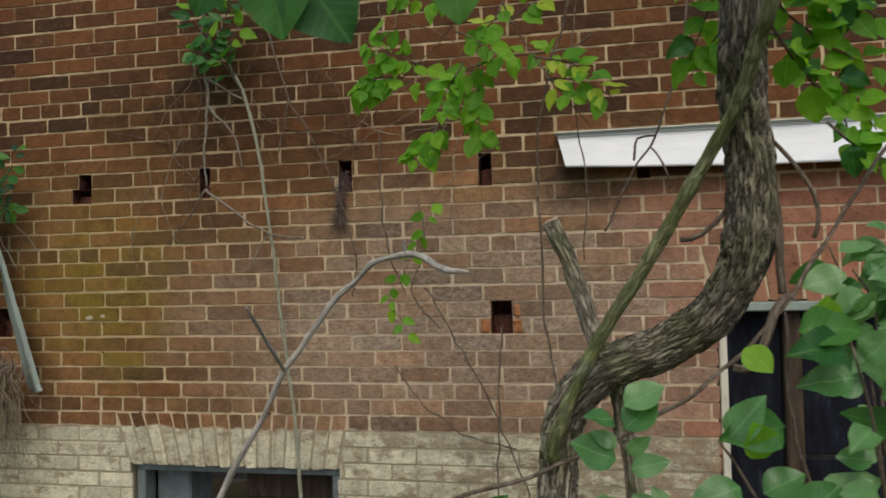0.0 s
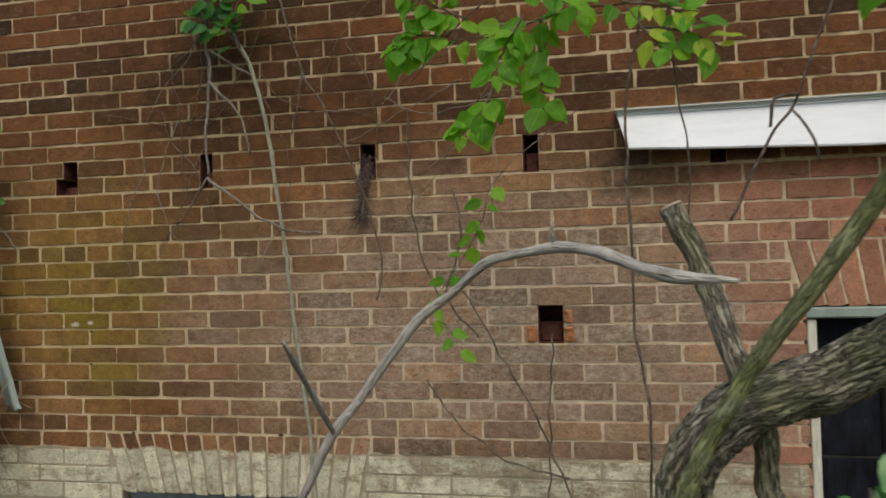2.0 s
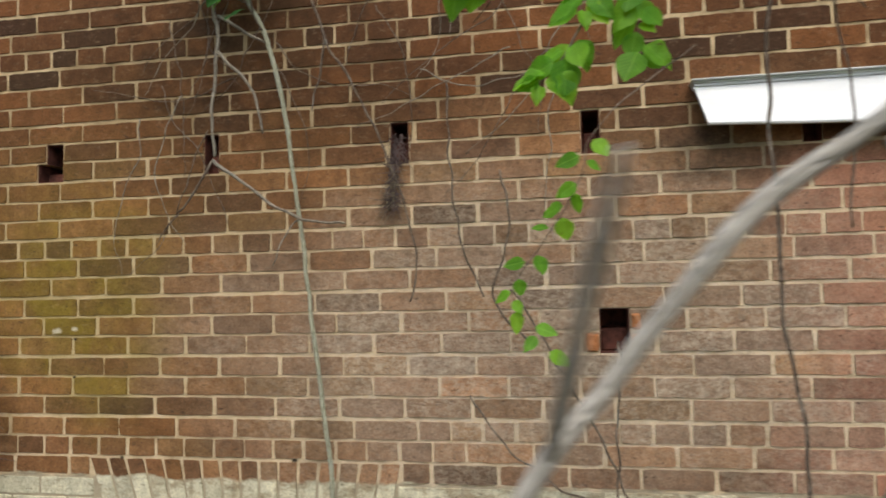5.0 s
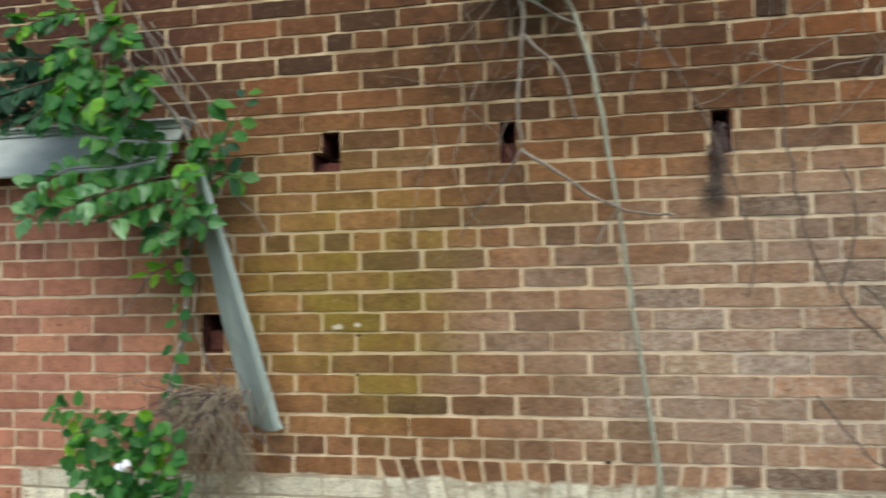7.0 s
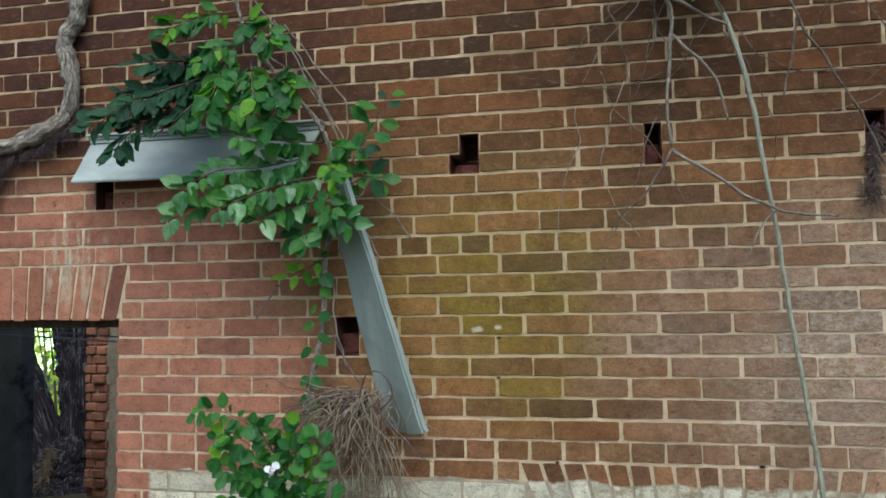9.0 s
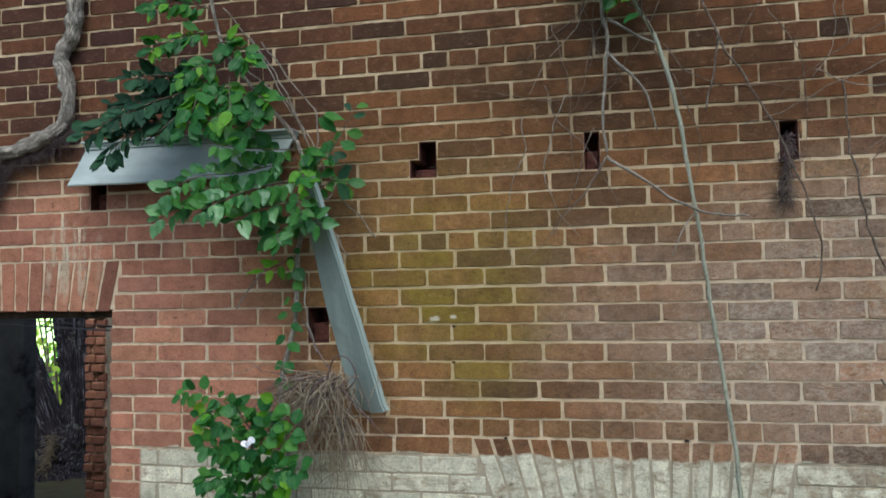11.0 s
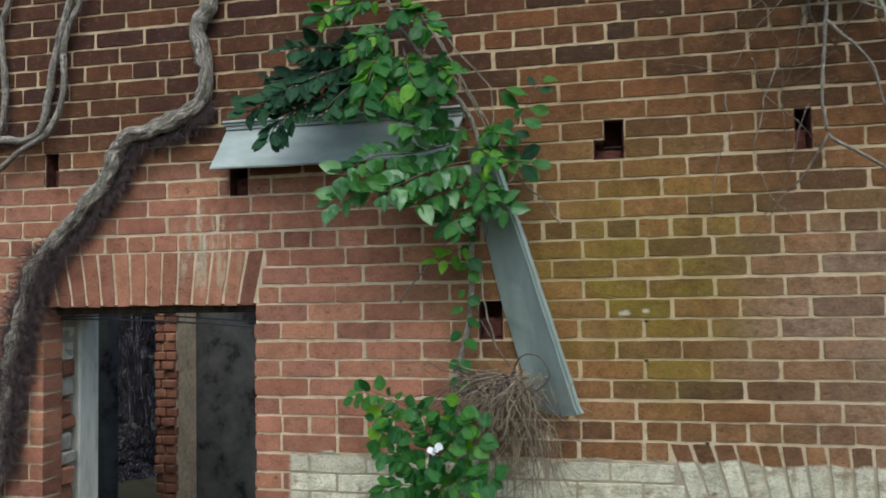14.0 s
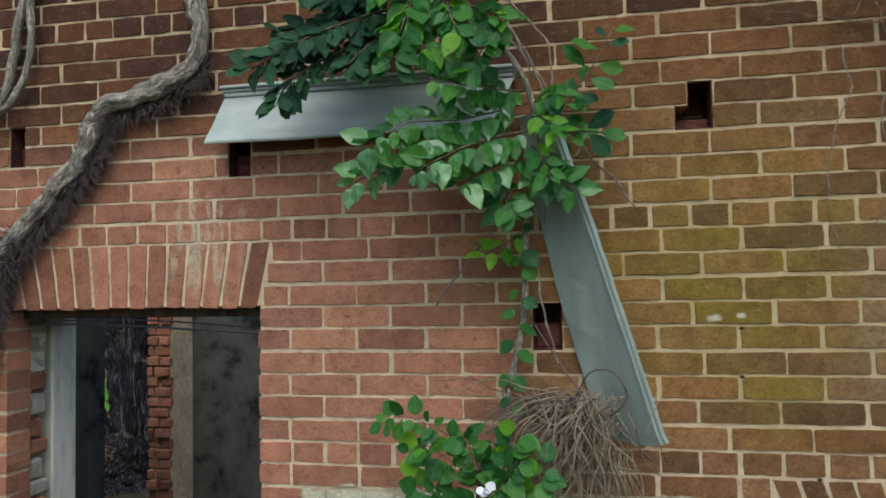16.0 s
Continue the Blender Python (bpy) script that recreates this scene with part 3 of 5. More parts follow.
def hairs(parent, pts, count, length, material, rng, bias, radius=0.0012, name="root_fuzz", label="", spread=1.0):
    """Fine rootlets along a line, joined into one part."""
    bm = bmesh.new()
    line, _ = spline(pts, 0.01)
    for i in range(count):
        p = rng.choice(line)
        d = (Vector(bias) + spread * Vector((rng.uniform(-1, 1), rng.uniform(-.5, .5), rng.uniform(-1, 1)))).normalized()
        l = length * rng.uniform(0.3, 1.2)
        a = p + Vector((rng.uniform(-1, 1), rng.uniform(-1, 1), rng.uniform(-1, 1))) * 0.012
        q = a + d * l * 0.6 + Vector((0, 0, rng.uniform(-.2, .1) * l))
        e = q + (d + Vector((rng.uniform(-.7, .7), rng.uniform(-.4, .4), rng.uniform(-1, .3)))).normalized() * l * 0.5
        tri = []
        for c, w in ((a, radius), (q, radius * 0.8), (e, radius * 0.3)):
            s = d.cross(Vector((0.2, 1, 0.1))).normalized() * w
            u = Vector((0, -1, 0)) * w
            tri.append([bm.verts.new(c + s), bm.verts.new(c - s * 0.6 + u), bm.verts.new(c - s * 0.6 - u)])
        for x, y in zip(tri, tri[1:]):
            for j in range(3):
                bm.faces.new((x[j], x[(j + 1) % 3], y[(j + 1) % 3], y[j]))
    return part(name, bm, material, parent, label, kind="stuff")


L = {k: leaf_mesh(m, s) for k, m, s in (("light_r", M_LIGHTLEAF, "round"), ("light_o", M_LIGHTLEAF, "oval"), ("mid_o", M_MIDLEAF, "oval"), ("mid_s", M_MIDLEAF, "spoon"), ("mid_r", M_MIDLEAF, "round"),
                                        ("dark_s", M_DARKLEAF, "spoon"), ("dark_o", M_DARKLEAF, "oval"), ("blue_o", M_BLUELEAF, "oval"), ("blue_r", M_BLUELEAF, "round"), ("yel_r", M_YELLOWLEAF, "round"), ("yel_o", M_YELLOWLEAF, "oval"), ("blue_w", M_BLUELEAF, "wavy"), ("light_w", M_LIGHTLEAF, "wavy"), ("mid_w", M_MIDLEAF, "wavy"))}

# ---- fittings of the wall ----


def fascia(x0, x1, front, label, end):
    """A moulded metal-clad board that leans out from the wall, with a lip along its top."""
    t = thing("fascia_board", ((x0 + x1) / 2, YW - 0.02, 2.07), label, "fascia board", "porch fascia boards")
    prof = [(2.734, 2.064), (2.732, 2.070), (2.750, 2.12), (2.766, 2.17), (2.780, 2.214), (2.794, 2.214), (2.780, 2.17), (2.764, 2.12), (2.748, 2.074), (2.744, 2.063)]
    bm, rings = bmesh.new(), []
    n = 22
    for i in range(n + 1):
        x = x0 + (x1 - x0) * i / n
        tail = (0.052 + 0.012 * math.sin(7 * end)) if end and i == n else 0.018 if end and i == n - 1 else 0.0
        head = (0.045 if end else -0.03) if i == 0 else 0.0
        ring = []
        for y, z in prof:
            f = (2.214 - z) / 0.15
            dent = 0.006 * noise.noise(Vector((x * 5, 2.0, z * 9))) * f
            ring.append(bm.verts.new((x - tail * f * (1 + 0.35 * noise.noise(Vector((3, 1, z * 40)))) - head * f, y + dent, z + 0.005 * f * noise.noise(Vector((x * 3.2, 5, 0))) + (0.0 if end else 0.026 * f * max(0.0, 1 - 2.2 * i / n)))))
        rings.append(ring)
    k = len(prof)
    for a, b in zip(rings, rings[1:]):
        for j in range(k):
            bm.faces.new((a[j], a[(j + 1) % k], b[(j + 1) % k], b[j]))
    bm.faces.new(rings[0]), bm.faces.new(rings[-1][::-1])
    bmesh.ops.recalc_face_normals(bm, faces=bm.faces)
    part("board", bm, front, t, smooth=False)
    tall = 1.0 if end else 0.6
    for q, (y, z0, z1) in enumerate(((2.774, 2.215, 2.228), (2.768, 2.229, 2.238), (2.758, 2.239, 2.248))):
        b = bmesh.new()
        box(b, x0 - 0.004 * q, x1 + 0.004 * q, y, YW - 0.003, 2.215 + (z0 - 2.215) * tall, 2.215 + (z1 - 2.215) * tall, 0.002)
        part("moulding", b, M_LIP if q and not end else front, t, "weathered grey moulding strip" if q else "", smooth=False)
    return t


fascia(0.093, 1.82, M_WHITE, "white metal-clad porch fascia board fixed to brick wall", 0)
fascia(-3.512, -2.610, M_GREYMETAL, "dull grey-white porch fascia board with bent end", 1)

# loose board that hangs from the end of the fascia
t = thing("loose_board", (-2.40, 2.74, 1.17), "grey-green painted trim board hanging askew against brick wall", "board")
bm = bmesh.new()
rings = []
for i in range(25):
    k = i / 24
    z = 2.10 - 0.92 * k
    lx, rx = -2.604 + 0.145 * k + 0.074 * k * k, -2.510 + 0.300 * k - 0.018 * k * k
    ly, ry = 2.812, 2.660 + 0.028 * k
    n = Vector((ly - ry, rx - lx)).normalized() * -1
    ring = []
    for s, d in ((0.0, 0.0), (0.02, 0.002), (0.25, -0.003), (0.55, -0.004), (0.88, 0.0), (0.91, 0.004), (0.94, 0.004), (0.955, 0.0), (0.975, 0.001), (1.0, 0.0), (0.99, -0.016), (0.5, -0.014), (0.01, -0.009)):
        dent = 0.005 * noise.noise(Vector((s * 2, 3, z * 6)))
        x, y = lx + (rx - lx) * s + n.x * (d + dent), ly + (ry - ly) * s + n.y * (d + dent)
        ring.append(bm.verts.new((x + 0.003 * noise.noise(Vector((s * 9, 7, z * 16))), min(y, 2.824), z + (0.012 * math.sin(s * 7) + 0.01 * s if i == 24 else 0))))
    rings.append(ring)
for a, b in zip(rings, rings[1:]):
    for j in range(len(a)):
        bm.faces.new((a[j], a[(j + 1) % len(a)], b[(j + 1) % len(a)], b[j]))
bm.faces.new(rings[0][::-1]), bm.faces.new(rings[-1])
bmesh.ops.recalc_face_normals(bm, faces=bm.faces)
part("plank", bm, M_BOARD, t, smooth=False)

# window in the sheltered part of the wall: frame posts, head, broken jamb
t = thing("window_1", (-3.88, YW + 0.2, 0), "empty window opening with weathered pale frame posts", "window", kind="structure")
for x0, x1, y0, y1 in ((-4.425, -4.352, 3.07, 3.20),):
    b = bmesh.new()
    box(b, x0, x1, y0, y1, -0.05, 1.53, 0.006)
    part("frame_post", b, M_FRAME, t, "weathered pale green-grey frame post", smooth=False)
b = bmesh.new()
box(b, -4.338, -3.422, 2.90, 3.16, 1.530, 1.566, 0.006)
part("frame_head", b, M_DARKWOOD, t, "dark rotten timber head", smooth=False)
b = bmesh.new()
box(b, -4.36, -3.42, 2.86, 3.165, -0.09, -0.05, 0.006)
part("sill", b, M_DARKWOOD, t, smooth=False)
b = bmesh.new()
box(b, -4.428, -4.334, YW + 0.0045, 2.935, -0.05, 1.556)
part("jamb_mortar", b, M_MORTAR, t, smooth=False)
rng = random.Random(3)
z = 0.02
while z < 1.5:
    h = rng.uniform(0.045, 0.08)
    b = bmesh.new()
    box(b, -4.42, -4.350 + rng.uniform(0.0, 0.016), 2.940 + rng.uniform(0, 0.01), 3.045 - rng.uniform(0, 0.03), z, z + h, 0.008)
    for v in b.verts:
        v.co += 0.007 * noise.noise_vector(v.co * 25)
    part("rubble", b, M_BRICK if rng.random() < 0.45 and z < 1.34 else M_STONE, t, smooth=False)
    z += h + rng.uniform(0.004, 0.012)
b = bmesh.new()
box(b, -4.424, -4.344, 2.905, 3.03, 1.335, 1.50, 0.01)
bmesh.ops.subdivide_edges(b, edges=b.edges[:], cuts=3, use_grid_fill=True)
for v in b.verts:
    v.co += 0.008 * noise.noise_vector(v.co * 20)
part("plaster_patch", b, M_FRAME, t, "pale plaster patch on the jamb", smooth=False)
t = thing("cable", (-3.88, 2.88, 1.5), "thin dark cable slung across the window head", "cable")
part("strand", tube(bmesh.new(), [(-4.31, 2.90, 1.512), (-3.95, 2.89, 1.505), (-3.44, 2.88, 1.476)], [0.004] * 3, 6, 0.05), M_CABLE, t)
part("strand", tube(bmesh.new(), [(-4.31, 2.91, 1.520), (-3.9, 2.905, 1.522), (-3.44, 2.90, 1.492)], [0.003] * 3, 6, 0.05), M_CABLE, t)

# what shows inside: post, brick pier, tree outside the far opening
t = thing("door_casing", (-5.36, 5.55, 0), "pale weathered timber door casing in dark room", "door casing")
b = bmesh.new()
box(b, -5.440, -5.285, 5.50, 5.592, -0.03, 1.78, 0.008)
part("post", b, M_PALEWOOD, t, smooth=False)
part("wire", tube(bmesh.new(), [(-5.33, 5.49, 1.7), (-5.335, 5.488, 1.3), (-5.325, 5.488, 0.9), (-5.31, 5.49, 0.2)], [0.004] * 4, 5, 0.06, wander=0.01), M_CABLE, t, "black wire")
pier = thing("brick_pier", (-5.32, 5.4, 0), "rough red brick pier beside the far opening", "pier", kind="structure")
b = bmesh.new()
box(b, -5.402, -5.245, 5.312, 5.59, -0.03, 2.6)
part("core", b, M_MORTAR, pier, smooth=False)
rng = random.Random(11)
for i in range(38):
    z = -0.08 + i * 0.0695
    for x0, x1 in (((-5.41, -5.325), (-5.315, -5.24)) if i % 2 else ((-5.41, -5.36), (-5.35, -5.24))):
        b = bmesh.new()
        box(b, x0, x1 + rng.uniform(-0.012, 0.006), 5.29 + rng.uniform(-0.02, 0.012), 5.33, z, z + 0.058, 0.006)
        part("brick", b, M_BRICK, pier, smooth=False)
t = thing("tree_outside", (-6.33, 6.4, 0), "dark furrowed forked tree trunk standing outside the far opening", "tree")
part("trunk", tube(bmesh.new(), [(-6.38, 6.38, -0.12), (-6.36, 6.4, 0.12), (-6.27, 6.4, 0.45), (-6.295, 6.4, 0.95), (-6.33, 6.42, 1.4), (-6.32, 6.45, 2.6), (-6.25, 6.5, 4.2)], [0.46, 0.31, 0.19, 0.19, 0.22, 0.21, 0.15], 40, 0.04, 0.12, 0.25), M_SHADEBARK, t)
part("limb", tube(bmesh.new(), [(-6.42, 6.42, -0.05), (-6.62, 6.40, 0.34), (-6.88, 6.42, 0.88), (-7.14, 6.5, 1.45), (-7.35, 6.6, 2.4)], [0.2, 0.16, 0.15, 0.12, 0.09], 30, 0.04, 0.12, 0.25), M_SHADEBARK, t, "second dark limb leaning away")
hairs(t, [(-6.42, 6.06, -0.05), (-6.38, 6.10, 0.2), (-6.36, 6.13, 0.36)], 420, 0.12, M_STRAW, random.Random(5), (0.1, -0.5, -0.2), 0.003, "dead_ivy", "dead brown ivy tangle")
for x, y in ((-8.3, 8.6), (-9.2, 9.6), (-10.2, 10.6)):
    g = thing("shrub", (x, y, 0), "sunlit yellow-green shrub growing outside the far opening", "shrub", "shrubs outside")
    rng = random.Random(int(-x * 10))
    for i in range(5):
        a = rng.uniform(0, 6.28)
        p = [(x, y, 0), (x + 0.2 * math.cos(a), y + 0.2 * math.sin(a), 0.8), (x + 0.6 * math.cos(a), y + 0.6 * math.sin(a), 1.7 + rng.random())]
        part("stem", tube(bmesh.new(), p, [0.02, 0.014, 0.005], 6, 0.1), M_TWIG, g)
    clump(g, (x, y, 0.62), (0.7, 0.6, 0.72), 120, 0.13, [L["yel_o"], L["light_o"], L["yel_r"], L["yel_o"]], rng, front=0.4)

# emissive sheet that stands in for sunlit leaves and sky beyond the far opening
m = Mat("glowing distance sheet", 1.0)
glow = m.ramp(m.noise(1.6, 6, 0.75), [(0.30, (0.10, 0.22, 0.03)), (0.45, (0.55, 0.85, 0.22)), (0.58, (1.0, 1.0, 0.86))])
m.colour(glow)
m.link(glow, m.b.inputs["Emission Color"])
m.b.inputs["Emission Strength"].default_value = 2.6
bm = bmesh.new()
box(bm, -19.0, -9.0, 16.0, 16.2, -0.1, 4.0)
tagged(part("backdrop", bm, m.m, None, smooth=False), "glowing backdrop sheet standing in for sunlit green distance", "backdrop", kind="structure")

# door with its frame in the other opening
t = thing("door_1", (1.19, YW + 0.15, 0), "dark old door in a pale chipped frame, half behind leaves", "door", kind="structure")
for x0, x1 in ((0.694, 0.724), (1.558, 1.588)):
    b = bmesh.new()
    box(b, x0, x1, YW + 0.010, YW + 0.13, -0.05, 1.50, 0.004)
    part("frame_post", b, M_FRAME, t, "chipped pale frame post", smooth=False)
b = bmesh.new()
box(b, 0.687, 1.595, YW - 0.004, YW + 0.13, 1.505, 1.542, 0.005)
part("frame_head", b, M_BOARD, t, "grey-green painted frame head", smooth=False)
for x0, x1, z0, z1 in ((0.727, 0.937, -0.04, 1.02), (0.727, 0.937, 1.03, 1.50), (1.012, 1.552, -0.04, 0.92), (1.012, 1.552, 0.94, 1.50)):
    b = bmesh.new()
    box(b, x0, x1, YW + 0.085, YW + 0.105, z0, z1, 0.004)
    part("panel", b, M_PANEL, t, smooth=False)
b = bmesh.new()
box(b, 0.942, 1.007, YW + 0.05, YW + 0.12, -0.04, 1.50, 0.008)
part("mullion", b, M_DARKWOOD, t, "brown rotten timber mullion", smooth=False)

# window near the ground
t = thing("window_2", (-1.34, YW + 0.15, 0.3), "low window with blue-grey frame, dark and open", "window", kind="structure")
for x0, x1, z0, z1 in ((-1.867, -0.886, 0.810, 0.842), (-1.867, -1.825, 0.30, 0.810), (-0.922, -0.886, 0.30, 0.810), (-1.825, -0.924, 0.30, 0.33)):
    b = bmesh.new()
    box(b, x0, x1, YW + 0.035, YW + 0.12, z0, z1, 0.004)
    part("frame", b, M_SLATE, t, smooth=False)
b = bmesh.new()
box(b, -1.39, -0.93, YW + 0.17, YW + 0.22, 0.66, 0.795, 0.01)
part("broken_board", b, M_DARKWOOD, t, "peeling board inside the window", smooth=False)
b = bmesh.new()
box(b, -1.823, -1.65, YW + 0.125, YW + 0.335, 0.32, 0.80, 0.01)
part("reveal", b, M_SLATE, t, "grey plaster reveal", smooth=False)

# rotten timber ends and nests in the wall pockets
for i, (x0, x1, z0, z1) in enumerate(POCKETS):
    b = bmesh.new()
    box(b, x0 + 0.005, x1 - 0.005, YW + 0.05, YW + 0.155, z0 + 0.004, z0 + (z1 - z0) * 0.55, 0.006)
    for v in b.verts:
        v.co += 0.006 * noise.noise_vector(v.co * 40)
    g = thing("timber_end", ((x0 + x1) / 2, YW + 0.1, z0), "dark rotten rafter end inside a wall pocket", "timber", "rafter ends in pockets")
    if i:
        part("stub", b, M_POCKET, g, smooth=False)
    # added plates that cover the pocket's mortar sides and back with dark red-brown
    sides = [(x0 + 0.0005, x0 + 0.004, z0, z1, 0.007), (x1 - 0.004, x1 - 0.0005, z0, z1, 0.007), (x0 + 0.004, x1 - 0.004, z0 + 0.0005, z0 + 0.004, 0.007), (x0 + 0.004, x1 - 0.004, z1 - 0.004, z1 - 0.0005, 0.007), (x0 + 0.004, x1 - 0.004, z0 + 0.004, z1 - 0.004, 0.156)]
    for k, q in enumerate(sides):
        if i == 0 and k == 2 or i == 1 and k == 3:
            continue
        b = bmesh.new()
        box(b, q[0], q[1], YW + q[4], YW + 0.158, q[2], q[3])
        part("lining", b, M_POCKET, g, "dark red-brown pocket lining", smooth=False)
g = thing("brick_fragments", (-0.158, YW + 0.004, 1.425), "broken orange brick ends beside a wall pocket", "brick")
rng = random.Random(27)
for x0, x1, z0, z1 in ((-0.243, -0.208, 1.430, 0), (-0.112, -0.076, 1.430, 0), (-0.109, -0.080, 1.497, 1)):
    b = bmesh.new()
    box(b, x0, x1, YW - 0.006, YW + 0.05, z0, z0 + (0.056 if not z1 else 0.05), 0.005)
    bmesh.ops.subdivide_edges(b, edges=b.edges[:], cuts=2, use_grid_fill=True)
    for v in b.verts:
        v.co += 0.006 * noise.noise_vector(v.co * 45)
    part("fragment", b, M_FRESH, g, smooth=False)
g = thing("bird_nest", (-0.83, YW - 0.01, 1.95), "dark straw nest spilling from a wall pocket", "nest")
hairs(g, [(-0.825, YW - 0.005, 2.13), (-0.835, YW - 0.012, 2.06), (-0.845, YW - 0.012, 1.98), (-0.85, YW - 0.01, 1.90)], 210, 0.055, M_ROOT, random.Random(8), (-0.2, -0.2, -0.7), 0.0015, "straw", spread=1.2)
hairs(g, [(-0.82, YW - 0.005, 2.06), (-0.845, YW - 0.015, 1.93), (-0.85, YW - 0.01, 1.88)], 45, 0.08, M_STRAW, random.Random(28), (-0.2, -0.2, -0.6), 0.0013, "straw", "pale dry stems", spread=0.8)
g = thing("dead_root_tuft", (-2.48, 2.76, 1.05), "dry straw-coloured tuft of dead roots hanging from wall", "root tuft")
rng = random.Random(9)
for k in range(165):
    top = Vector((rng.gauss(-2.45, 0.06), 2.75 - rng.random() * 0.08, 1.335 - rng.random() * 0.09))
    a = math.pi * 0.9 + rng.betavariate(1.3, 1.1) * 2.5
    reach, bend = rng.uniform(0.10, 0.40), rng.uniform(0.1, 0.6)
    out, p = [top], top
    for q in range(6):
        p = p + Vector((math.cos(a), rng.uniform(-0.35, 0.25) - (0.4 if q == 0 else 0), math.sin(a))) * reach / 6
        p.y = min(p.y, 2.815)
        a += (1.5 * math.pi - a) * bend * 0.5 + rng.gauss(0, 0.38)
        out.append(p)
    part("root", tube(bmesh.new(), out, [0.0021, 0.0021, 0.0019, 0.0017, 0.0015, 0.0012, 0.0007], 5, 0.02, 0, 0, 0.004, k), M_ROOT if k % 4 == 0 else M_STRAW, g)
hairs(g, [(-2.62, 2.765, 1.27), (-2.5, 2.73, 1.30), (-2.40, 2.70, 1.24)], 70, 0.16, M_STRAW, random.Random(19), (-0.8, -0.15, -0.25), 0.0018, "side_tuft", spread=0.5)
hairs(g, [(-2.52, 2.74, 1.15), (-2.42, 2.71, 1.15), (-2.34, 2.67, 1.14)], 60, 0.30, M_STRAW, random.Random(10), (0.1, -0.05, -1.0), 0.0014, "fringe", spread=0.3)
for p in ([(-2.58, 2.785, 1.52), (-2.50, 2.74, 1.40), (-2.44, 2.73, 1.32)], [(-2.46, 2.72, 1.30), (-2.42, 2.68, 1.38), (-2.36, 2.65, 1.385), (-2.325, 2.65, 1.32), (-2.37, 2.67, 1.27)], [(-2.40, 2.68, 1.28), (-2.33, 2.655, 1.22), (-2.27, 2.65, 1.16)]):
    part("root", tube(bmesh.new(), p, [0.0026] * len(p), 6, 0.02, wander=0.003), M_ROOT, g, "dark looping root")

# ---- vines on the wall ----
g = thing("thick_vine", (-4.5, 2.79, 0), "thick twisted grey climbing vine with hairy roots on brick", "vine")
V = [(-3.57, 2.79, 3.3), (-3.56, 2.79, 2.95), (-3.581, 2.79, 2.728), (-3.638, 2.79, 2.63), (-3.622, 2.79, 2.54), (-3.599, 2.79, 2.45), (-3.624, 2.79, 2.335), (-3.696, 2.785, 2.288), (-3.793, 2.78, 2.243),
     (-3.916, 2.78, 2.214), (-3.983, 2.785, 2.151), (-4.017, 2.785, 2.063), (-4.092, 2.785, 1.977), (-4.177, 2.785, 1.89), (-4.263, 2.785, 1.803), (-4.345, 2.785, 1.69), (-4.40, 2.785, 1.51), (-4.45, 2.785, 1.3), (-4.50, 2.785, 0.95), (-4.55, 2.785, 0.4), (-4.57, 2.785, -0.05)]
part("stem", tube(bmesh.new(), V, [0.031, 0.031] + [0.034, 0.03, 0.036, 0.028, 0.028, 0.038, 0.032, 0.028, 0.033, 0.028, 0.031, 0.03, 0.03, 0.03] + [0.03] * 5, 24, 0.008, 0.4, 0.3, 0.010), M_VINE, g)
hairs(g, [(x + 0.03, 2.805, z - 0.01) for x, _, z in V[6:19]], 3400, 0.07, M_ROOT, random.Random(21), (0.6, -0.25, -0.5), 0.0014, "root_fuzz", "dark hairy rootlets", 1.5)
hairs(g, [(x - 0.01, 2.79, z) for x, _, z in V[14:19]], 4200, 0.085, M_ROOT, random.Random(22), (0.15, -0.4, -0.3), 0.0014, "root_fuzz", "dark hairy rootlets", 1.5)
for pts, r in (([(-4.14, 2.8, 3.3), (-4.17, 2.80, 2.95), (-4.195, 2.80, 2.789), (-4.264, 2.8, 2.564), (-4.29, 2.8, 2.412), (-4.325, 2.8, 2.277), (-4.404, 2.8, 2.236), (-4.6, 2.8, 2.23), (-4.9, 2.8, 2.1)], 0.017),
               ([(-4.08, 2.8, 3.3), (-4.12, 2.79, 2.95), (-4.143, 2.79, 2.784), (-4.212, 2.79, 2.621), (-4.221, 2.79, 2.407), (-4.281, 2.785, 2.259), (-4.404, 2.78, 2.189), (-4.51, 2.79, 2.118), (-4.8, 2.79, 1.9)], 0.013),
               ([(-4.44, 2.8, 3.2), (-4.478, 2.8, 2.817), (-4.513, 2.8, 2.711), (-4.494, 2.8, 2.474), (-4.494, 2.8, 2.365), (-4.53, 2.8, 2.26), (-4.7, 2.8, 2.05)], 0.013),
               ([(-4.53, 2.8, 3.2), (-4.56, 2.8, 2.8), (-4.58, 2.8, 2.5), (-4.62, 2.8, 2.3)], 0.012)):
    g = thing("vine", pts[-1], "grey climbing vine stem clinging to brick wall", "vine", "vines on the wall")
    part("stem", tube(bmesh.new(), pts, [r * (0.85 + 0.15 * (i % 2)) for i in range(len(pts))], 10, 0.02, 0.25, 0.1, 0.006, r * 100), M_VINE, g)
    hairs(g, [(x + 0.01, 2.81, z) for x, y, z in pts[-3:]], 160, 0.035, M_ROOT, random.Random(int(r * 1e4)), (0.3, -0.2, -0.5), 0.0009)

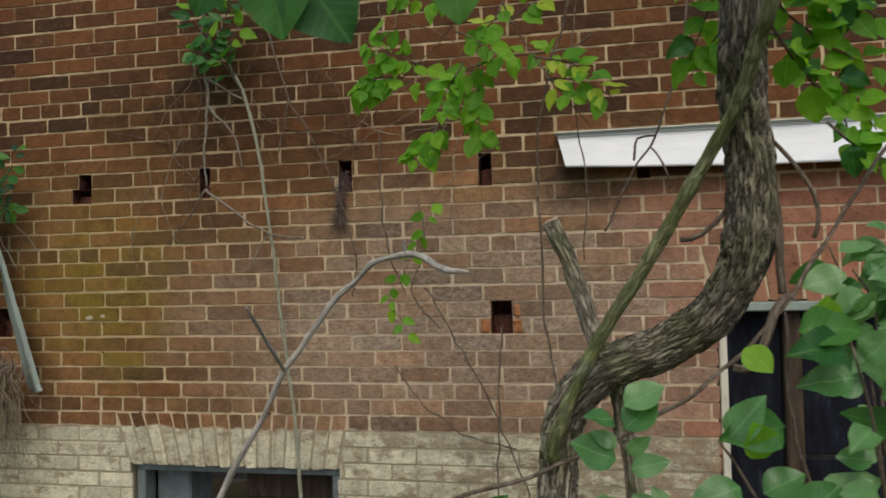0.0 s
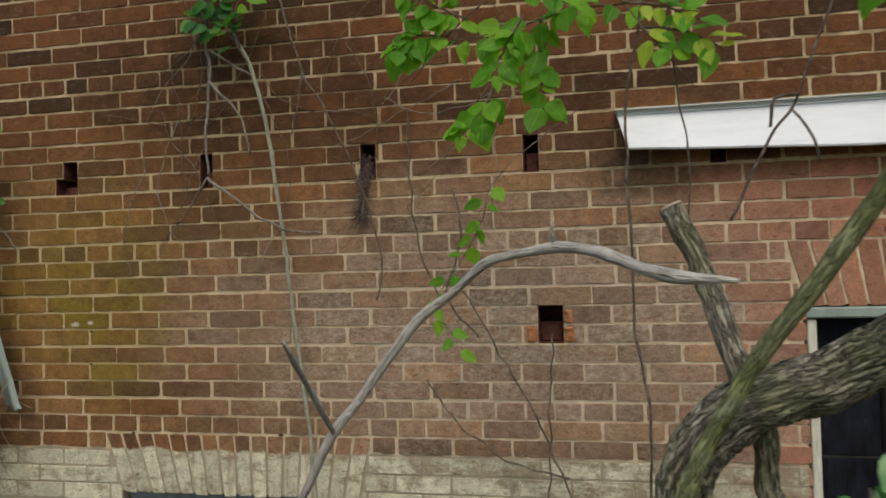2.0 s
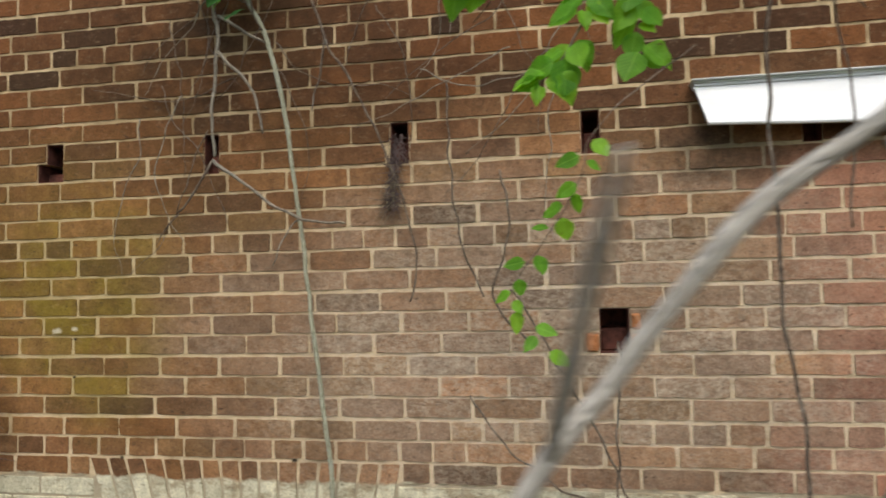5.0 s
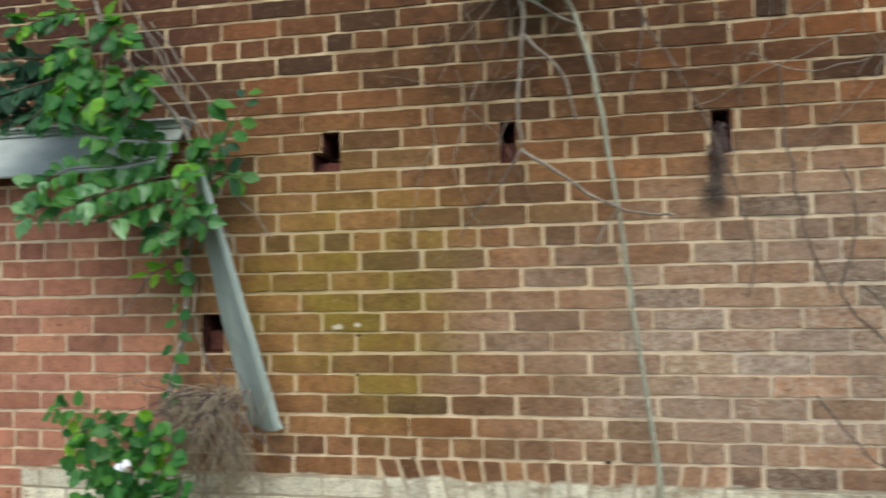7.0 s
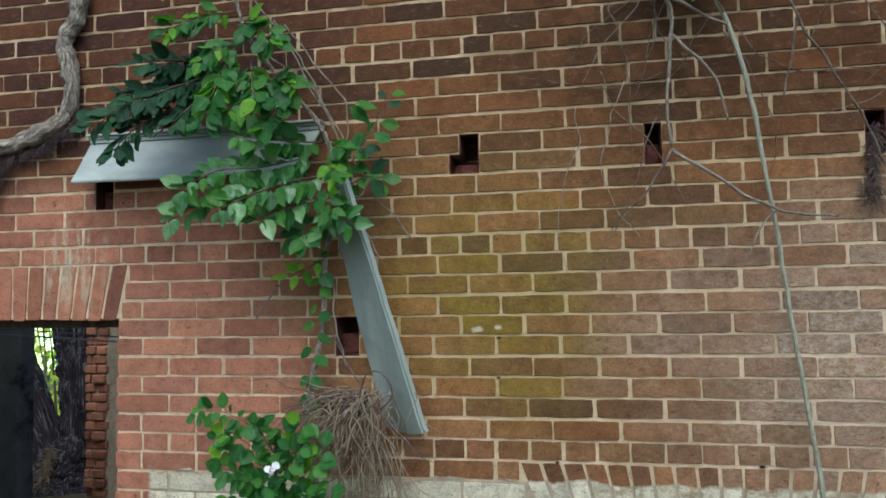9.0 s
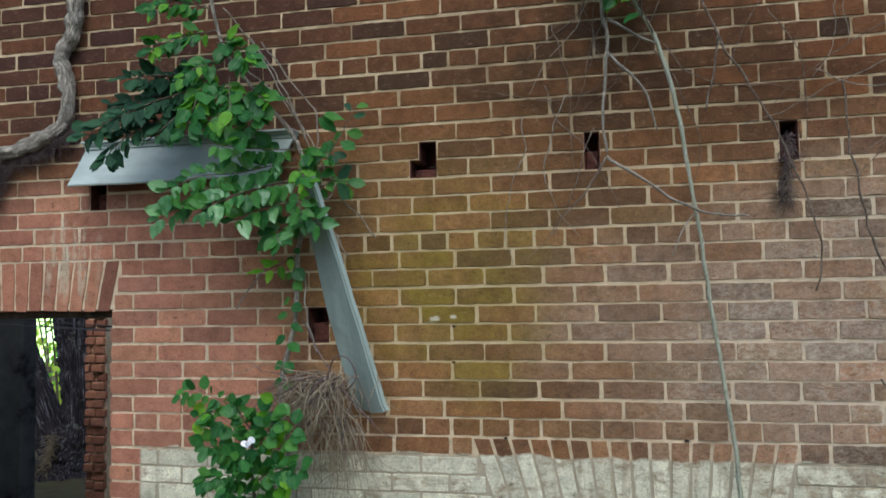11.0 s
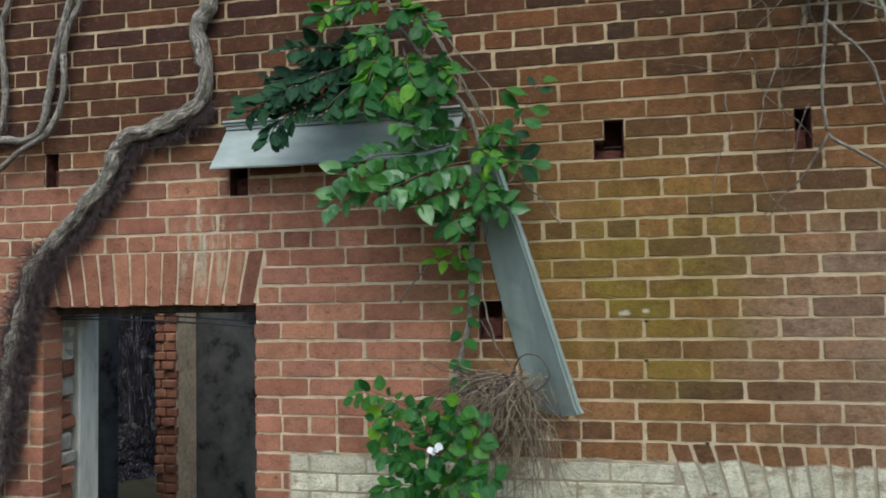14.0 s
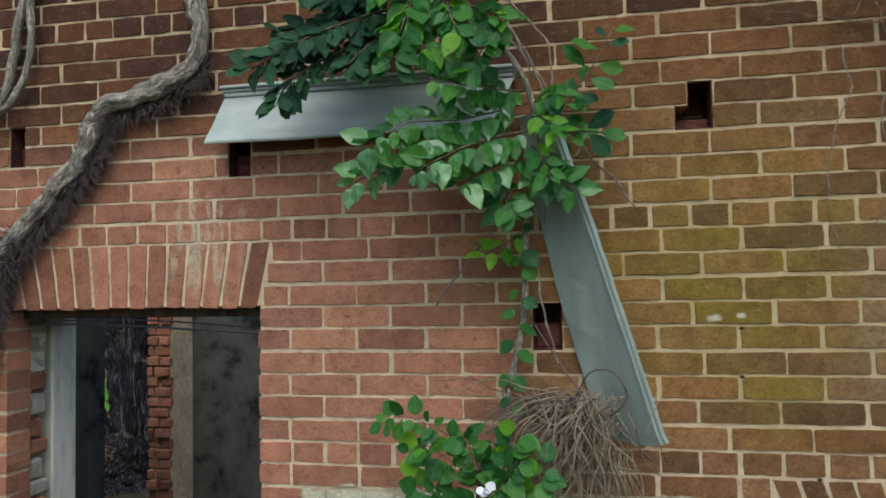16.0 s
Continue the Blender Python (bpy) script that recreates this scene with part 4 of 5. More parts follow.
# thin sapling and dead twigs before the wall
g = thing("sapling", (-1.0, 2.75, 0), "thin pale green bare sapling leaning on brick wall", "sapling")
part("stem", tube(bmesh.new(), [(-1.0, 2.77, -0.05), (-1.02, 2.77, 0.5), (-1.039, 2.77, 0.922), (-1.057, 2.77, 1.142), (-1.105, 2.77, 1.516), (-1.139, 2.77, 1.821), (-1.168, 2.77, 2.034), (-1.205, 2.77, 2.289), (-1.263, 2.77, 2.492), (-1.33, 2.77, 2.63), (-1.40, 2.75, 2.85)],
                        [0.010, 0.009, 0.008, 0.0075, 0.007, 0.007, 0.007, 0.008, 0.0075, 0.006, 0.005], 9, 0.03, 0.15, 0, 0.004), M_PALETWIG, g)
rng = random.Random(4)
for pts in ([(-1.266, 2.76, 2.5), (-1.333, 2.72, 2.63), (-1.39, 2.70, 2.74)], [(-1.30, 2.77, 2.56), (-1.30, 2.72, 2.68), (-1.24, 2.70, 2.76)], [(-1.34, 2.76, 2.66), (-1.44, 2.72, 2.78), (-1.47, 2.71, 2.88)], [(-1.33, 2.76, 2.6), (-1.42, 2.72, 2.66), (-1.48, 2.7, 2.68)], [(-1.36, 2.75, 2.74), (-1.30, 2.72, 2.84), (-1.25, 2.7, 2.88)]):
    spray(g, pts, 9, 0.075, [L["mid_o"], L["mid_o"], L["light_o"]], rng, 0.003, start=0.3)
g = thing("dead_creeper", (-1.44, 2.76, 2.0), "grey-brown dead creeper twigs hanging on brick wall", "creeper")
for pts, r, m in (([(-1.44, 2.76, 3.2), (-1.441, 2.76, 2.625), (-1.425, 2.76, 2.503), (-1.447, 2.76, 2.226), (-1.438, 2.76, 2.087)], 0.008, M_GREYTWIG),
                  ([(-1.439, 2.75, 2.073), (-1.284, 2.74, 1.958), (-1.141, 2.735, 1.872), (-0.982, 2.74, 1.846)], 0.006, M_GREYTWIG), ([(-1.439, 2.75, 2.073), (-1.499, 2.74, 1.969), (-1.559, 2.74, 1.903)], 0.005, M_TWIG),
                  ([(-1.427, 2.76, 2.443), (-1.308, 2.76, 2.305), (-1.266, 2.76, 2.155)], 0.006, M_GREYTWIG), ([(-1.423, 2.76, 2.563), (-1.32, 2.76, 2.494), (-1.256, 2.76, 2.458)], 0.006, M_GREYTWIG),
                  ([(-1.2, 2.8, 2.9), (-1.053, 2.76, 2.469), (-0.977, 2.76, 2.327), (-0.879, 2.76, 2.13), (-0.801, 2.76, 1.919), (-0.758, 2.76, 1.732), (-0.781, 2.76, 1.595)], 0.0045, M_TWIG),
                  ([(-1.053, 2.77, 2.469), (-1.07, 2.77, 2.35), (-1.10, 2.77, 2.22)], 0.0045, M_TWIG), ([(-1.14, 2.76, 1.87), (-1.20, 2.75, 1.80), (-1.23, 2.75, 1.72)], 0.003, M_GREYTWIG),
                  ([(-1.56, 2.75, 1.9), (-1.60, 2.74, 1.86), (-1.63, 2.73, 1.80)], 0.0025, M_TWIG)):
    part("twig", tube(bmesh.new(), pts, [r * (1 - 0.4 * i / (len(pts) - 1)) for i in range(len(pts))], 7, 0.02, 0.2, 0, 0.008, r * 900), m, g)
rng = random.Random(31)
for i in range(26):
    x, z = rng.uniform(-1.75, -0.2), rng.uniform(2.15, 2.95)
    a = rng.uniform(-2.6, -0.4)
    p = [Vector((x, 2.79, z))]
    for k in range(4):
        a += rng.uniform(-.5, .5)
        p.append(p[-1] + Vector((math.cos(a) * 0.14, rng.uniform(-.02, .02), math.sin(a) * 0.14)))
    part("twig", tube(bmesh.new(), p, [0.0022, 0.002, 0.0018, 0.0014, 0.001], 5, 0.02, 0, 0, 0.012, i), rng.choice((M_GREYTWIG, M_TWIG, M_TWIG)), g)
g = thing("hanging_roots", (-0.156, 2.720, 0.904), "thin dark dead stems hanging down brick wall", "creeper")
for pts in ([(-0.151, 2.800, 1.463), (-0.149, 2.720, 1.405), (-0.161, 2.720, 1.240), (-0.182, 2.720, 0.704)], [(-0.468, 2.760, 1.625), (-0.398, 2.720, 1.526), (-0.261, 2.720, 1.280), (-0.184, 2.720, 1.119), (-0.017, 2.720, 0.702)], [(-0.599, 2.760, 1.307), (-0.452, 2.740, 1.127), (-0.254, 2.740, 1.005), (-0.105, 2.740, 0.974)],
            [(-0.659, 2.800, 2.298), (-0.643, 2.760, 1.953), (-0.605, 2.750, 1.755), (-0.547, 2.750, 1.606)], [(-0.494, 2.800, 2.002), (-0.466, 2.770, 1.804), (-0.517, 2.760, 1.605), (-0.409, 2.760, 1.456)]):
    part("stem", tube(bmesh.new(), pts, [0.0035] * len(pts), 6, 0.02, 0.2, 0, 0.012, pts[0][0] * 40), M_TWIG, g)

# ---- shrub on the left of the long wall ----
g = thing("climbing_shrub", (-2.62, 2.76, 0), "leafy green climbing shrub growing over fascia board", "shrub")
MAIN = [(-2.60, 2.75, -0.05), (-2.60, 2.74, 0.6), (-2.60, 2.74, 0.907), (-2.651, 2.74, 1.247), (-2.597, 2.75, 1.514), (-2.583, 2.755, 1.766), (-2.545, 2.75, 2.018), (-2.59, 2.72, 2.218), (-2.72, 2.66, 2.38), (-2.84, 2.62, 2.6), (-2.86, 2.62, 2.9), (-2.83, 2.66, 3.2)]
part("stem", tube(bmesh.new(), MAIN, [0.011] * 4 + [0.009] * 4 + [0.007] * 4, 8, 0.03, 0.2, 0, 0.006), M_VINE, g)
rng = random.Random(14)
for pts in ([(-2.764, 2.74, 2.606), (-2.635, 2.74, 2.375), (-2.54, 2.74, 2.211), (-2.486, 2.74, 2.013), (-2.531, 2.74, 1.783)], [(-2.9, 2.78, 2.75), (-2.7, 2.77, 2.5), (-2.56, 2.76, 2.25), (-2.42, 2.74, 2.0), (-2.28, 2.76, 1.82)], [(-2.80, 2.78, 2.5), (-2.62, 2.77, 2.33), (-2.55, 2.76, 2.2)],
            [(-2.74, 2.78, 2.6), (-2.6, 2.77, 2.42), (-2.5, 2.76, 2.28), (-2.52, 2.75, 2.1)], [(-2.55, 2.74, 2.1), (-2.49, 2.72, 1.95), (-2.38, 2.74, 1.75)], [(-2.62, 2.76, 1.85), (-2.72, 2.77, 1.72), (-2.80, 2.78, 1.62), (-2.85, 2.78, 1.56)], [(-2.56, 2.76, 1.7), (-2.54, 2.72, 1.55), (-2.50, 2.72, 1.4)],
            [(-2.54, 2.73, 2.05), (-2.50, 2.70, 1.99), (-2.45, 2.70, 1.96), (-2.41, 2.70, 2.02)]):
    part("bare_twig", tube(bmesh.new(), pts, [0.003] * len(pts), 6, 0.02, 0, 0, 0.012, pts[0][0] * 30), M_GREYTWIG, g, "bare grey twig")
mid = [L["mid_s"], L["mid_s"], L["mid_o"], L["mid_r"], L["mid_s"], L["light_o"], L["mid_w"]]
for pts, n in (([(-2.84, 2.62, 2.6), (-2.95, 2.55, 2.56), (-3.04, 2.5, 2.5)], 13), ([(-2.84, 2.62, 2.55), (-2.74, 2.55, 2.52), (-2.66, 2.52, 2.44)], 14), ([(-2.85, 2.62, 2.68), (-2.98, 2.56, 2.70), (-3.05, 2.52, 2.66)], 11), ([(-2.86, 2.62, 2.75), (-2.76, 2.55, 2.8), (-2.70, 2.52, 2.82)], 11),
               ([(-2.82, 2.6, 2.46), (-2.86, 2.53, 2.34), (-2.90, 2.5, 2.2)], 14), ([(-2.78, 2.6, 2.42), (-2.74, 2.52, 2.30), (-2.70, 2.5, 2.24)], 13), ([(-2.72, 2.64, 2.38), (-2.66, 2.58, 2.34), (-2.60, 2.56, 2.30)], 9), ([(-2.86, 2.6, 2.9), (-2.95, 2.56, 2.95), (-2.9, 2.55, 3.05)], 12),
               ([(-2.72, 2.64, 2.36), (-2.78, 2.56, 2.28), (-2.84, 2.52, 2.22)], 9), ([(-2.66, 2.62, 2.34), (-2.66, 2.55, 2.25), (-2.70, 2.52, 2.16)], 9), ([(-2.8, 2.6, 2.48), (-2.88, 2.54, 2.44), (-2.94, 2.52, 2.38)], 9)):
    spray(g, pts, int(n * 2.3), 0.066, mid, rng, 0.0035)
low = [L["blue_o"], L["mid_w"], L["mid_s"], L["blue_w"], L["mid_o"]]
for pts, n in (([(-2.57, 2.72, 2.12), (-2.72, 2.6, 2.06), (-2.86, 2.52, 2.04), (-2.96, 2.48, 1.98)], 16), ([(-2.56, 2.74, 2.05), (-2.68, 2.6, 2.0), (-2.78, 2.5, 1.94), (-2.84, 2.47, 1.90)], 16), ([(-2.57, 2.74, 1.98), (-2.66, 2.62, 1.93), (-2.74, 2.55, 1.88)], 12), ([(-2.58, 2.74, 2.16), (-2.70, 2.58, 2.14), (-2.80, 2.5, 2.15)], 12), ([(-2.75, 2.58, 2.02), (-2.92, 2.52, 1.93), (-3.02, 2.5, 1.88)], 8),
               ([(-2.57, 2.75, 1.9), (-2.63, 2.68, 1.85), (-2.60, 2.62, 1.80)], 8), ([(-2.56, 2.75, 1.95), (-2.50, 2.66, 1.90), (-2.44, 2.62, 1.86)], 8)):
    spray(g, pts, int(n * 2.2), 0.068, low, rng, 0.003, spread=1.1, front=0.8)
for pts, n in (([(-2.53, 2.74, 2.0), (-2.45, 2.72, 2.12), (-2.38, 2.71, 2.22), (-2.33, 2.70, 2.31)], 14), ([(-2.52, 2.74, 1.99), (-2.43, 2.71, 2.03), (-2.36, 2.70, 2.02)], 8), ([(-2.54, 2.74, 2.05), (-2.48, 2.70, 2.1), (-2.44, 2.70, 2.14)], 6)):
    spray(g, pts, n, 0.075, [L["mid_s"], L["mid_o"], L["dark_s"]], rng, 0.003)
spray(g, [(-2.59, 2.74, 1.82), (-2.60, 2.735, 1.65), (-2.615, 2.73, 1.5), (-2.63, 2.73, 1.38), (-2.64, 2.72, 1.25)], 15, 0.052, [L["mid_r"], L["mid_r"], L["mid_o"]], rng, twig=False, start=0.0, spread=1.3)
for pts in ([(-2.56, 2.72, 2.08), (-2.52, 2.63, 2.06), (-2.47, 2.60, 2.0)], [(-2.56, 2.72, 2.0), (-2.53, 2.63, 1.96), (-2.50, 2.60, 1.88)], [(-2.55, 2.72, 2.12), (-2.50, 2.64, 2.13), (-2.45, 2.62, 2.10)]):
    spray(g, pts, 11, 0.056, [L["mid_o"], L["mid_r"], L["light_o"]], rng, 0.0025)
spray(g, [(-2.60, 2.74, 1.76), (-2.66, 2.72, 1.72), (-2.70, 2.71, 1.70)], 6, 0.06, [L["light_o"]], rng, 0.002)
g = thing("evergreen_shoot", (-2.95, 2.66, 2.2), "dark glossy evergreen shoot in front of fascia board", "shrub")
rng = random.Random(15)
for pts, n in (([(-2.88, 2.68, 2.42), (-3.02, 2.6, 2.36), (-3.16, 2.52, 2.28), (-3.28, 2.48, 2.20)], 16), ([(-2.88, 2.68, 2.40), (-3.05, 2.6, 2.28), (-3.18, 2.52, 2.18), (-3.22, 2.5, 2.10)], 14), ([(-2.88, 2.68, 2.44), (-3.06, 2.6, 2.44), (-3.16, 2.54, 2.42)], 10), ([(-2.87, 2.68, 2.38), (-2.98, 2.58, 2.28), (-3.04, 2.54, 2.20)], 12), ([(-2.9, 2.7, 2.42), (-3.1, 2.62, 2.36), (-3.24, 2.56, 2.32)], 10)):
    spray(g, pts, int(n * 4.0), 0.066, [L["dark_s"], L["dark_s"], L["dark_o"]], rng, 0.004)
g = thing("low_shrub", (-2.75, 2.66, 0), "low green round-leaved shrub at the wall's base", "shrub")
rng = random.Random(16)
part("stem", tube(bmesh.new(), [(-2.72, 2.68, -0.05), (-2.70, 2.67, 0.6), (-2.72, 2.64, 1.0), (-2.70, 2.64, 1.2)], [0.009, 0.008, 0.006, 0.004], 7, 0.04), M_TWIG, g)
for pts, n in (([(-2.70, 2.64, 1.1), (-2.78, 2.6, 1.22), (-2.90, 2.57, 1.28), (-2.97, 2.57, 1.25)], 12), ([(-2.70, 2.64, 1.0), (-2.80, 2.6, 1.06), (-2.88, 2.57, 1.10)], 12), ([(-2.72, 2.64, 0.95), (-2.82, 2.58, 0.98), (-2.88, 2.56, 0.95)], 12), ([(-2.70, 2.64, 1.05), (-2.64, 2.58, 1.12), (-2.60, 2.57, 1.18)], 12), ([(-2.70, 2.64, 0.95), (-2.62, 2.58, 1.0), (-2.54, 2.57, 1.02)], 14),
               ([(-2.70, 2.64, 1.1), (-2.72, 2.58, 1.18), (-2.74, 2.56, 1.24)], 12), ([(-2.70, 2.64, 0.9), (-2.74, 2.55, 0.93), (-2.76, 2.52, 0.96)], 12), ([(-2.70, 2.64, 0.85), (-2.80, 2.55, 0.84), (-2.86, 2.52, 0.82)], 14), ([(-2.70, 2.64, 0.85), (-2.62, 2.55, 0.88), (-2.56, 2.52, 0.86)], 14), ([(-2.7, 2.64, 1.0), (-2.72, 2.55, 1.04), (-2.70, 2.53, 1.06)], 10)):
    spray(g, pts, int(n * 2.0), 0.052, [L["mid_r"], L["mid_r"], L["mid_s"], L["mid_o"], L["mid_r"]], rng, 0.002)
for pts in ([(-2.66, 2.66, 1.0), (-2.58, 2.6, 1.10), (-2.53, 2.59, 1.16)], [(-2.66, 2.66, 0.9), (-2.57, 2.58, 0.98), (-2.50, 2.57, 1.02)], [(-2.68, 2.66, 1.05), (-2.63, 2.6, 1.18), (-2.60, 2.59, 1.25)], [(-2.72, 2.64, 1.1), (-2.84, 2.58, 1.2), (-2.90, 2.57, 1.18)]):
    spray(g, pts, 15, 0.055, [L["mid_r"], L["light_r"], L["mid_r"]], rng, 0.002, start=0.3)
clump(g, (-2.72, 2.6, 0.75), (0.22, 0.1, 0.22), 50, 0.07, [L["mid_r"], L["light_r"]], rng)
petal = leaf_mesh(M_PETAL, "round")
for i in range(8):
    ob = put_leaf(g, petal, (-2.685 + rng.uniform(-.025, .025), 2.54 + rng.uniform(-.015, .01), 1.105 + rng.uniform(-.022, .022)), (rng.uniform(-1, 1), rng.uniform(-.4, .4), rng.uniform(-1, 1)), (rng.uniform(-.6, .6), -1, rng.uniform(-.2, .9)), rng.uniform(0.014, 0.028))
    ob.name = "petal"

# ---- tree before the wall ----
g = thing("tree", (0.106, 1.500, 0.000), "small bent tree with grey-brown furrowed bark before wall", "tree")
part("trunk", tube(bmesh.new(), [(0.077, 1.520, -0.080), (0.087, 1.510, 0.515), (0.105, 1.500, 1.020), (0.113, 1.500, 1.169), (0.138, 1.480, 1.355), (0.216, 1.440, 1.463), (0.356, 1.400, 1.528), (0.451, 1.340, 1.608), (0.497, 1.280, 1.723), (0.500, 1.240, 1.870), (0.479, 1.180, 2.017), (0.473, 1.100, 2.143), (0.475, 1.050, 2.419), (0.494, 1.000, 2.908)],
                         [0.06, 0.05, 0.045, 0.045, 0.046, 0.05, 0.047, 0.045, 0.046, 0.044, 0.042, 0.040, 0.036, 0.03], 96, 0.005, 0.10, 0.26), M_BARK, g)
part("limb", tube(bmesh.new(), [(0.221, 1.420, 1.502), (0.206, 1.420, 1.552), (0.161, 1.440, 1.699), (0.120, 1.450, 1.796)], [0.022, 0.021, 0.020, 0.020], 14, 0.01, 0.25, 0.12), M_BARK, g, "sawn-off stub of a limb")
b = bmesh.new()
bmesh.ops.create_cone(b, cap_ends=True, segments=14, radius1=0.0195, radius2=0.0175, depth=0.004)
bmesh.ops.transform(b, matrix=Matrix.Translation((0.119, 1.450, 1.799)) @ (Vector((-0.042, 0.01, 0.097)).to_track_quat("Z", "Y").to_matrix().to_4x4()), verts=b.verts)
part("cut_end", b, M_CUT, g, "pale sawn wood end", smooth=False)
part("limb", tube(bmesh.new(), [(0.112, 1.435, 1.27), (0.121, 1.410, 1.333), (0.204, 1.350, 1.522), (0.295, 1.280, 1.674), (0.407, 1.200, 1.870), (0.463, 1.115, 1.982), (0.483, 1.050, 2.067), (0.493, 1.010, 2.108), (0.525, 0.97, 2.35), (0.56, 0.94, 2.7)], [0.016, 0.0155, 0.0145, 0.0138, 0.0134, 0.013, 0.013, 0.0125, 0.012, 0.011], 14, 0.012, 0.25, 0.1), M_MOSSY, g, "thin mossy green limb")
part("limb", tube(bmesh.new(), [(0.251, 1.430, 1.481), (0.257, 1.460, 1.437), (0.268, 1.500, 1.328), (0.290, 1.520, 1.197), (0.291, 1.530, 0.612), (0.278, 1.530, -0.050)], [0.016, 0.018, 0.021, 0.021, 0.024, 0.028], 12, 0.012, 0.3, 0.15), M_BARK, g)
for pts, r in (([(0.479, 1.270, 1.812), (0.461, 1.260, 1.795), (0.410, 1.250, 1.752), (0.374, 1.250, 1.743)], 0.005), ([(0.530, 1.220, 2.171), (0.531, 1.250, 2.030), (0.546, 1.250, 1.763), (0.551, 1.250, 1.637)], 0.008), ([(0.508, 1.240, 1.952), (0.537, 1.250, 1.928), (0.594, 1.250, 1.856), (0.620, 1.250, 1.781), (0.609, 1.250, 1.740)], 0.004),
               ([(0.820, 1.220, 2.022), (0.718, 1.200, 1.894), (0.633, 1.200, 1.758), (0.531, 1.150, 1.622), (0.428, 1.100, 1.531), (0.328, 1.050, 1.463), (0.153, 1.000, 1.379), (-0.007, 0.950, 1.336), (-0.188, 0.900, 1.274)], 0.0038),
               ([(0.514, 1.050, 1.645), (0.483, 1.000, 1.626), (0.442, 0.980, 1.547), (0.412, 0.980, 1.537)], 0.007), ([(0.195, 1.830, 2.901), (0.166, 1.830, 2.432), (0.107, 1.830, 2.248), (0.070, 1.830, 2.031), (0.075, 1.830, 1.780), (0.080, 1.830, 1.562), (0.104, 1.830, 1.361), (0.097, 1.830, 1.166)], 0.0034),
               ([(0.487, 1.600, 2.709), (0.449, 1.610, 2.326), (0.431, 1.610, 2.192), (0.367, 1.610, 2.006), (0.312, 1.610, 1.927), (0.241, 1.610, 1.780)], 0.0028), ([(0.367, 1.610, 2.006), (0.326, 1.600, 2.002), (0.314, 1.600, 1.947)], 0.003), ([(0.356, 1.610, 1.977), (0.386, 1.600, 1.917), (0.395, 1.600, 1.877)], 0.0025), ([(0.219, 1.830, 2.607), (0.173, 1.830, 2.311), (0.182, 1.830, 2.063), (0.201, 1.830, 1.934), (0.190, 1.830, 1.715)], 0.002)):
    part("twig", tube(bmesh.new(), pts, [r] * len(pts), 7, 0.015, 0.2, 0, 0.006, r * 5000), M_TWIG, g)
rng = random.Random(17)
for pts, n in (([(0.518, 1.200, 2.221), (0.579, 1.250, 2.161), (0.670, 1.300, 2.100), (0.751, 1.300, 2.061)], 13), ([(0.517, 1.150, 2.122), (0.619, 1.280, 2.041), (0.680, 1.300, 1.971), (0.700, 1.300, 1.881)], 12), ([(0.478, 1.200, 2.270), (0.440, 1.280, 2.180), (0.400, 1.300, 2.080)], 7), ([(0.537, 1.150, 2.271), (0.700, 1.280, 2.180), (0.821, 1.300, 2.121)], 12), ([(0.536, 1.100, 2.222), (0.618, 1.200, 2.221), (0.719, 1.250, 2.240)], 9), ([(0.639, 1.250, 1.952), (0.720, 1.280, 1.891), (0.801, 1.300, 1.871)], 8),
               ([(0.50, 1.2, 2.20), (0.46, 1.28, 2.14), (0.41, 1.3, 2.07)], 8), ([(0.52, 1.2, 2.12), (0.60, 1.28, 2.10), (0.69, 1.3, 2.02), (0.74, 1.3, 1.94)], 14), ([(0.54, 1.2, 2.25), (0.62, 1.26, 2.19), (0.72, 1.3, 2.16)], 10)):
    spray(g, pts, int(n * 1.15), 0.062, [L["light_r"], L["light_w"], L["light_o"], L["mid_w"]], rng, 0.003)
for pts, n in (([(-0.062, 1.860, 2.625), (-0.039, 1.800, 2.505), (0.004, 1.800, 2.390), (0.094, 1.800, 2.241), (0.217, 1.800, 2.071)], 0), ([(0.073, 1.800, 2.271), (0.152, 1.790, 2.252), (0.231, 1.780, 2.213)], 9), ([(0.112, 1.800, 2.212), (0.201, 1.790, 2.193), (0.275, 1.780, 2.143)], 9), ([(0.102, 1.800, 2.222), (0.132, 1.790, 2.183), (0.171, 1.780, 2.153)], 5),
               ([(0.014, 1.800, 2.380), (0.054, 1.790, 2.410), (0.103, 1.780, 2.430)], 7), ([(-0.015, 1.800, 2.429), (-0.035, 1.790, 2.380), (-0.075, 1.780, 2.370)], 5)):
    spray(g, pts, n, 0.062, [L["light_o"], L["light_r"], L["yel_o"]], rng, 0.0035)
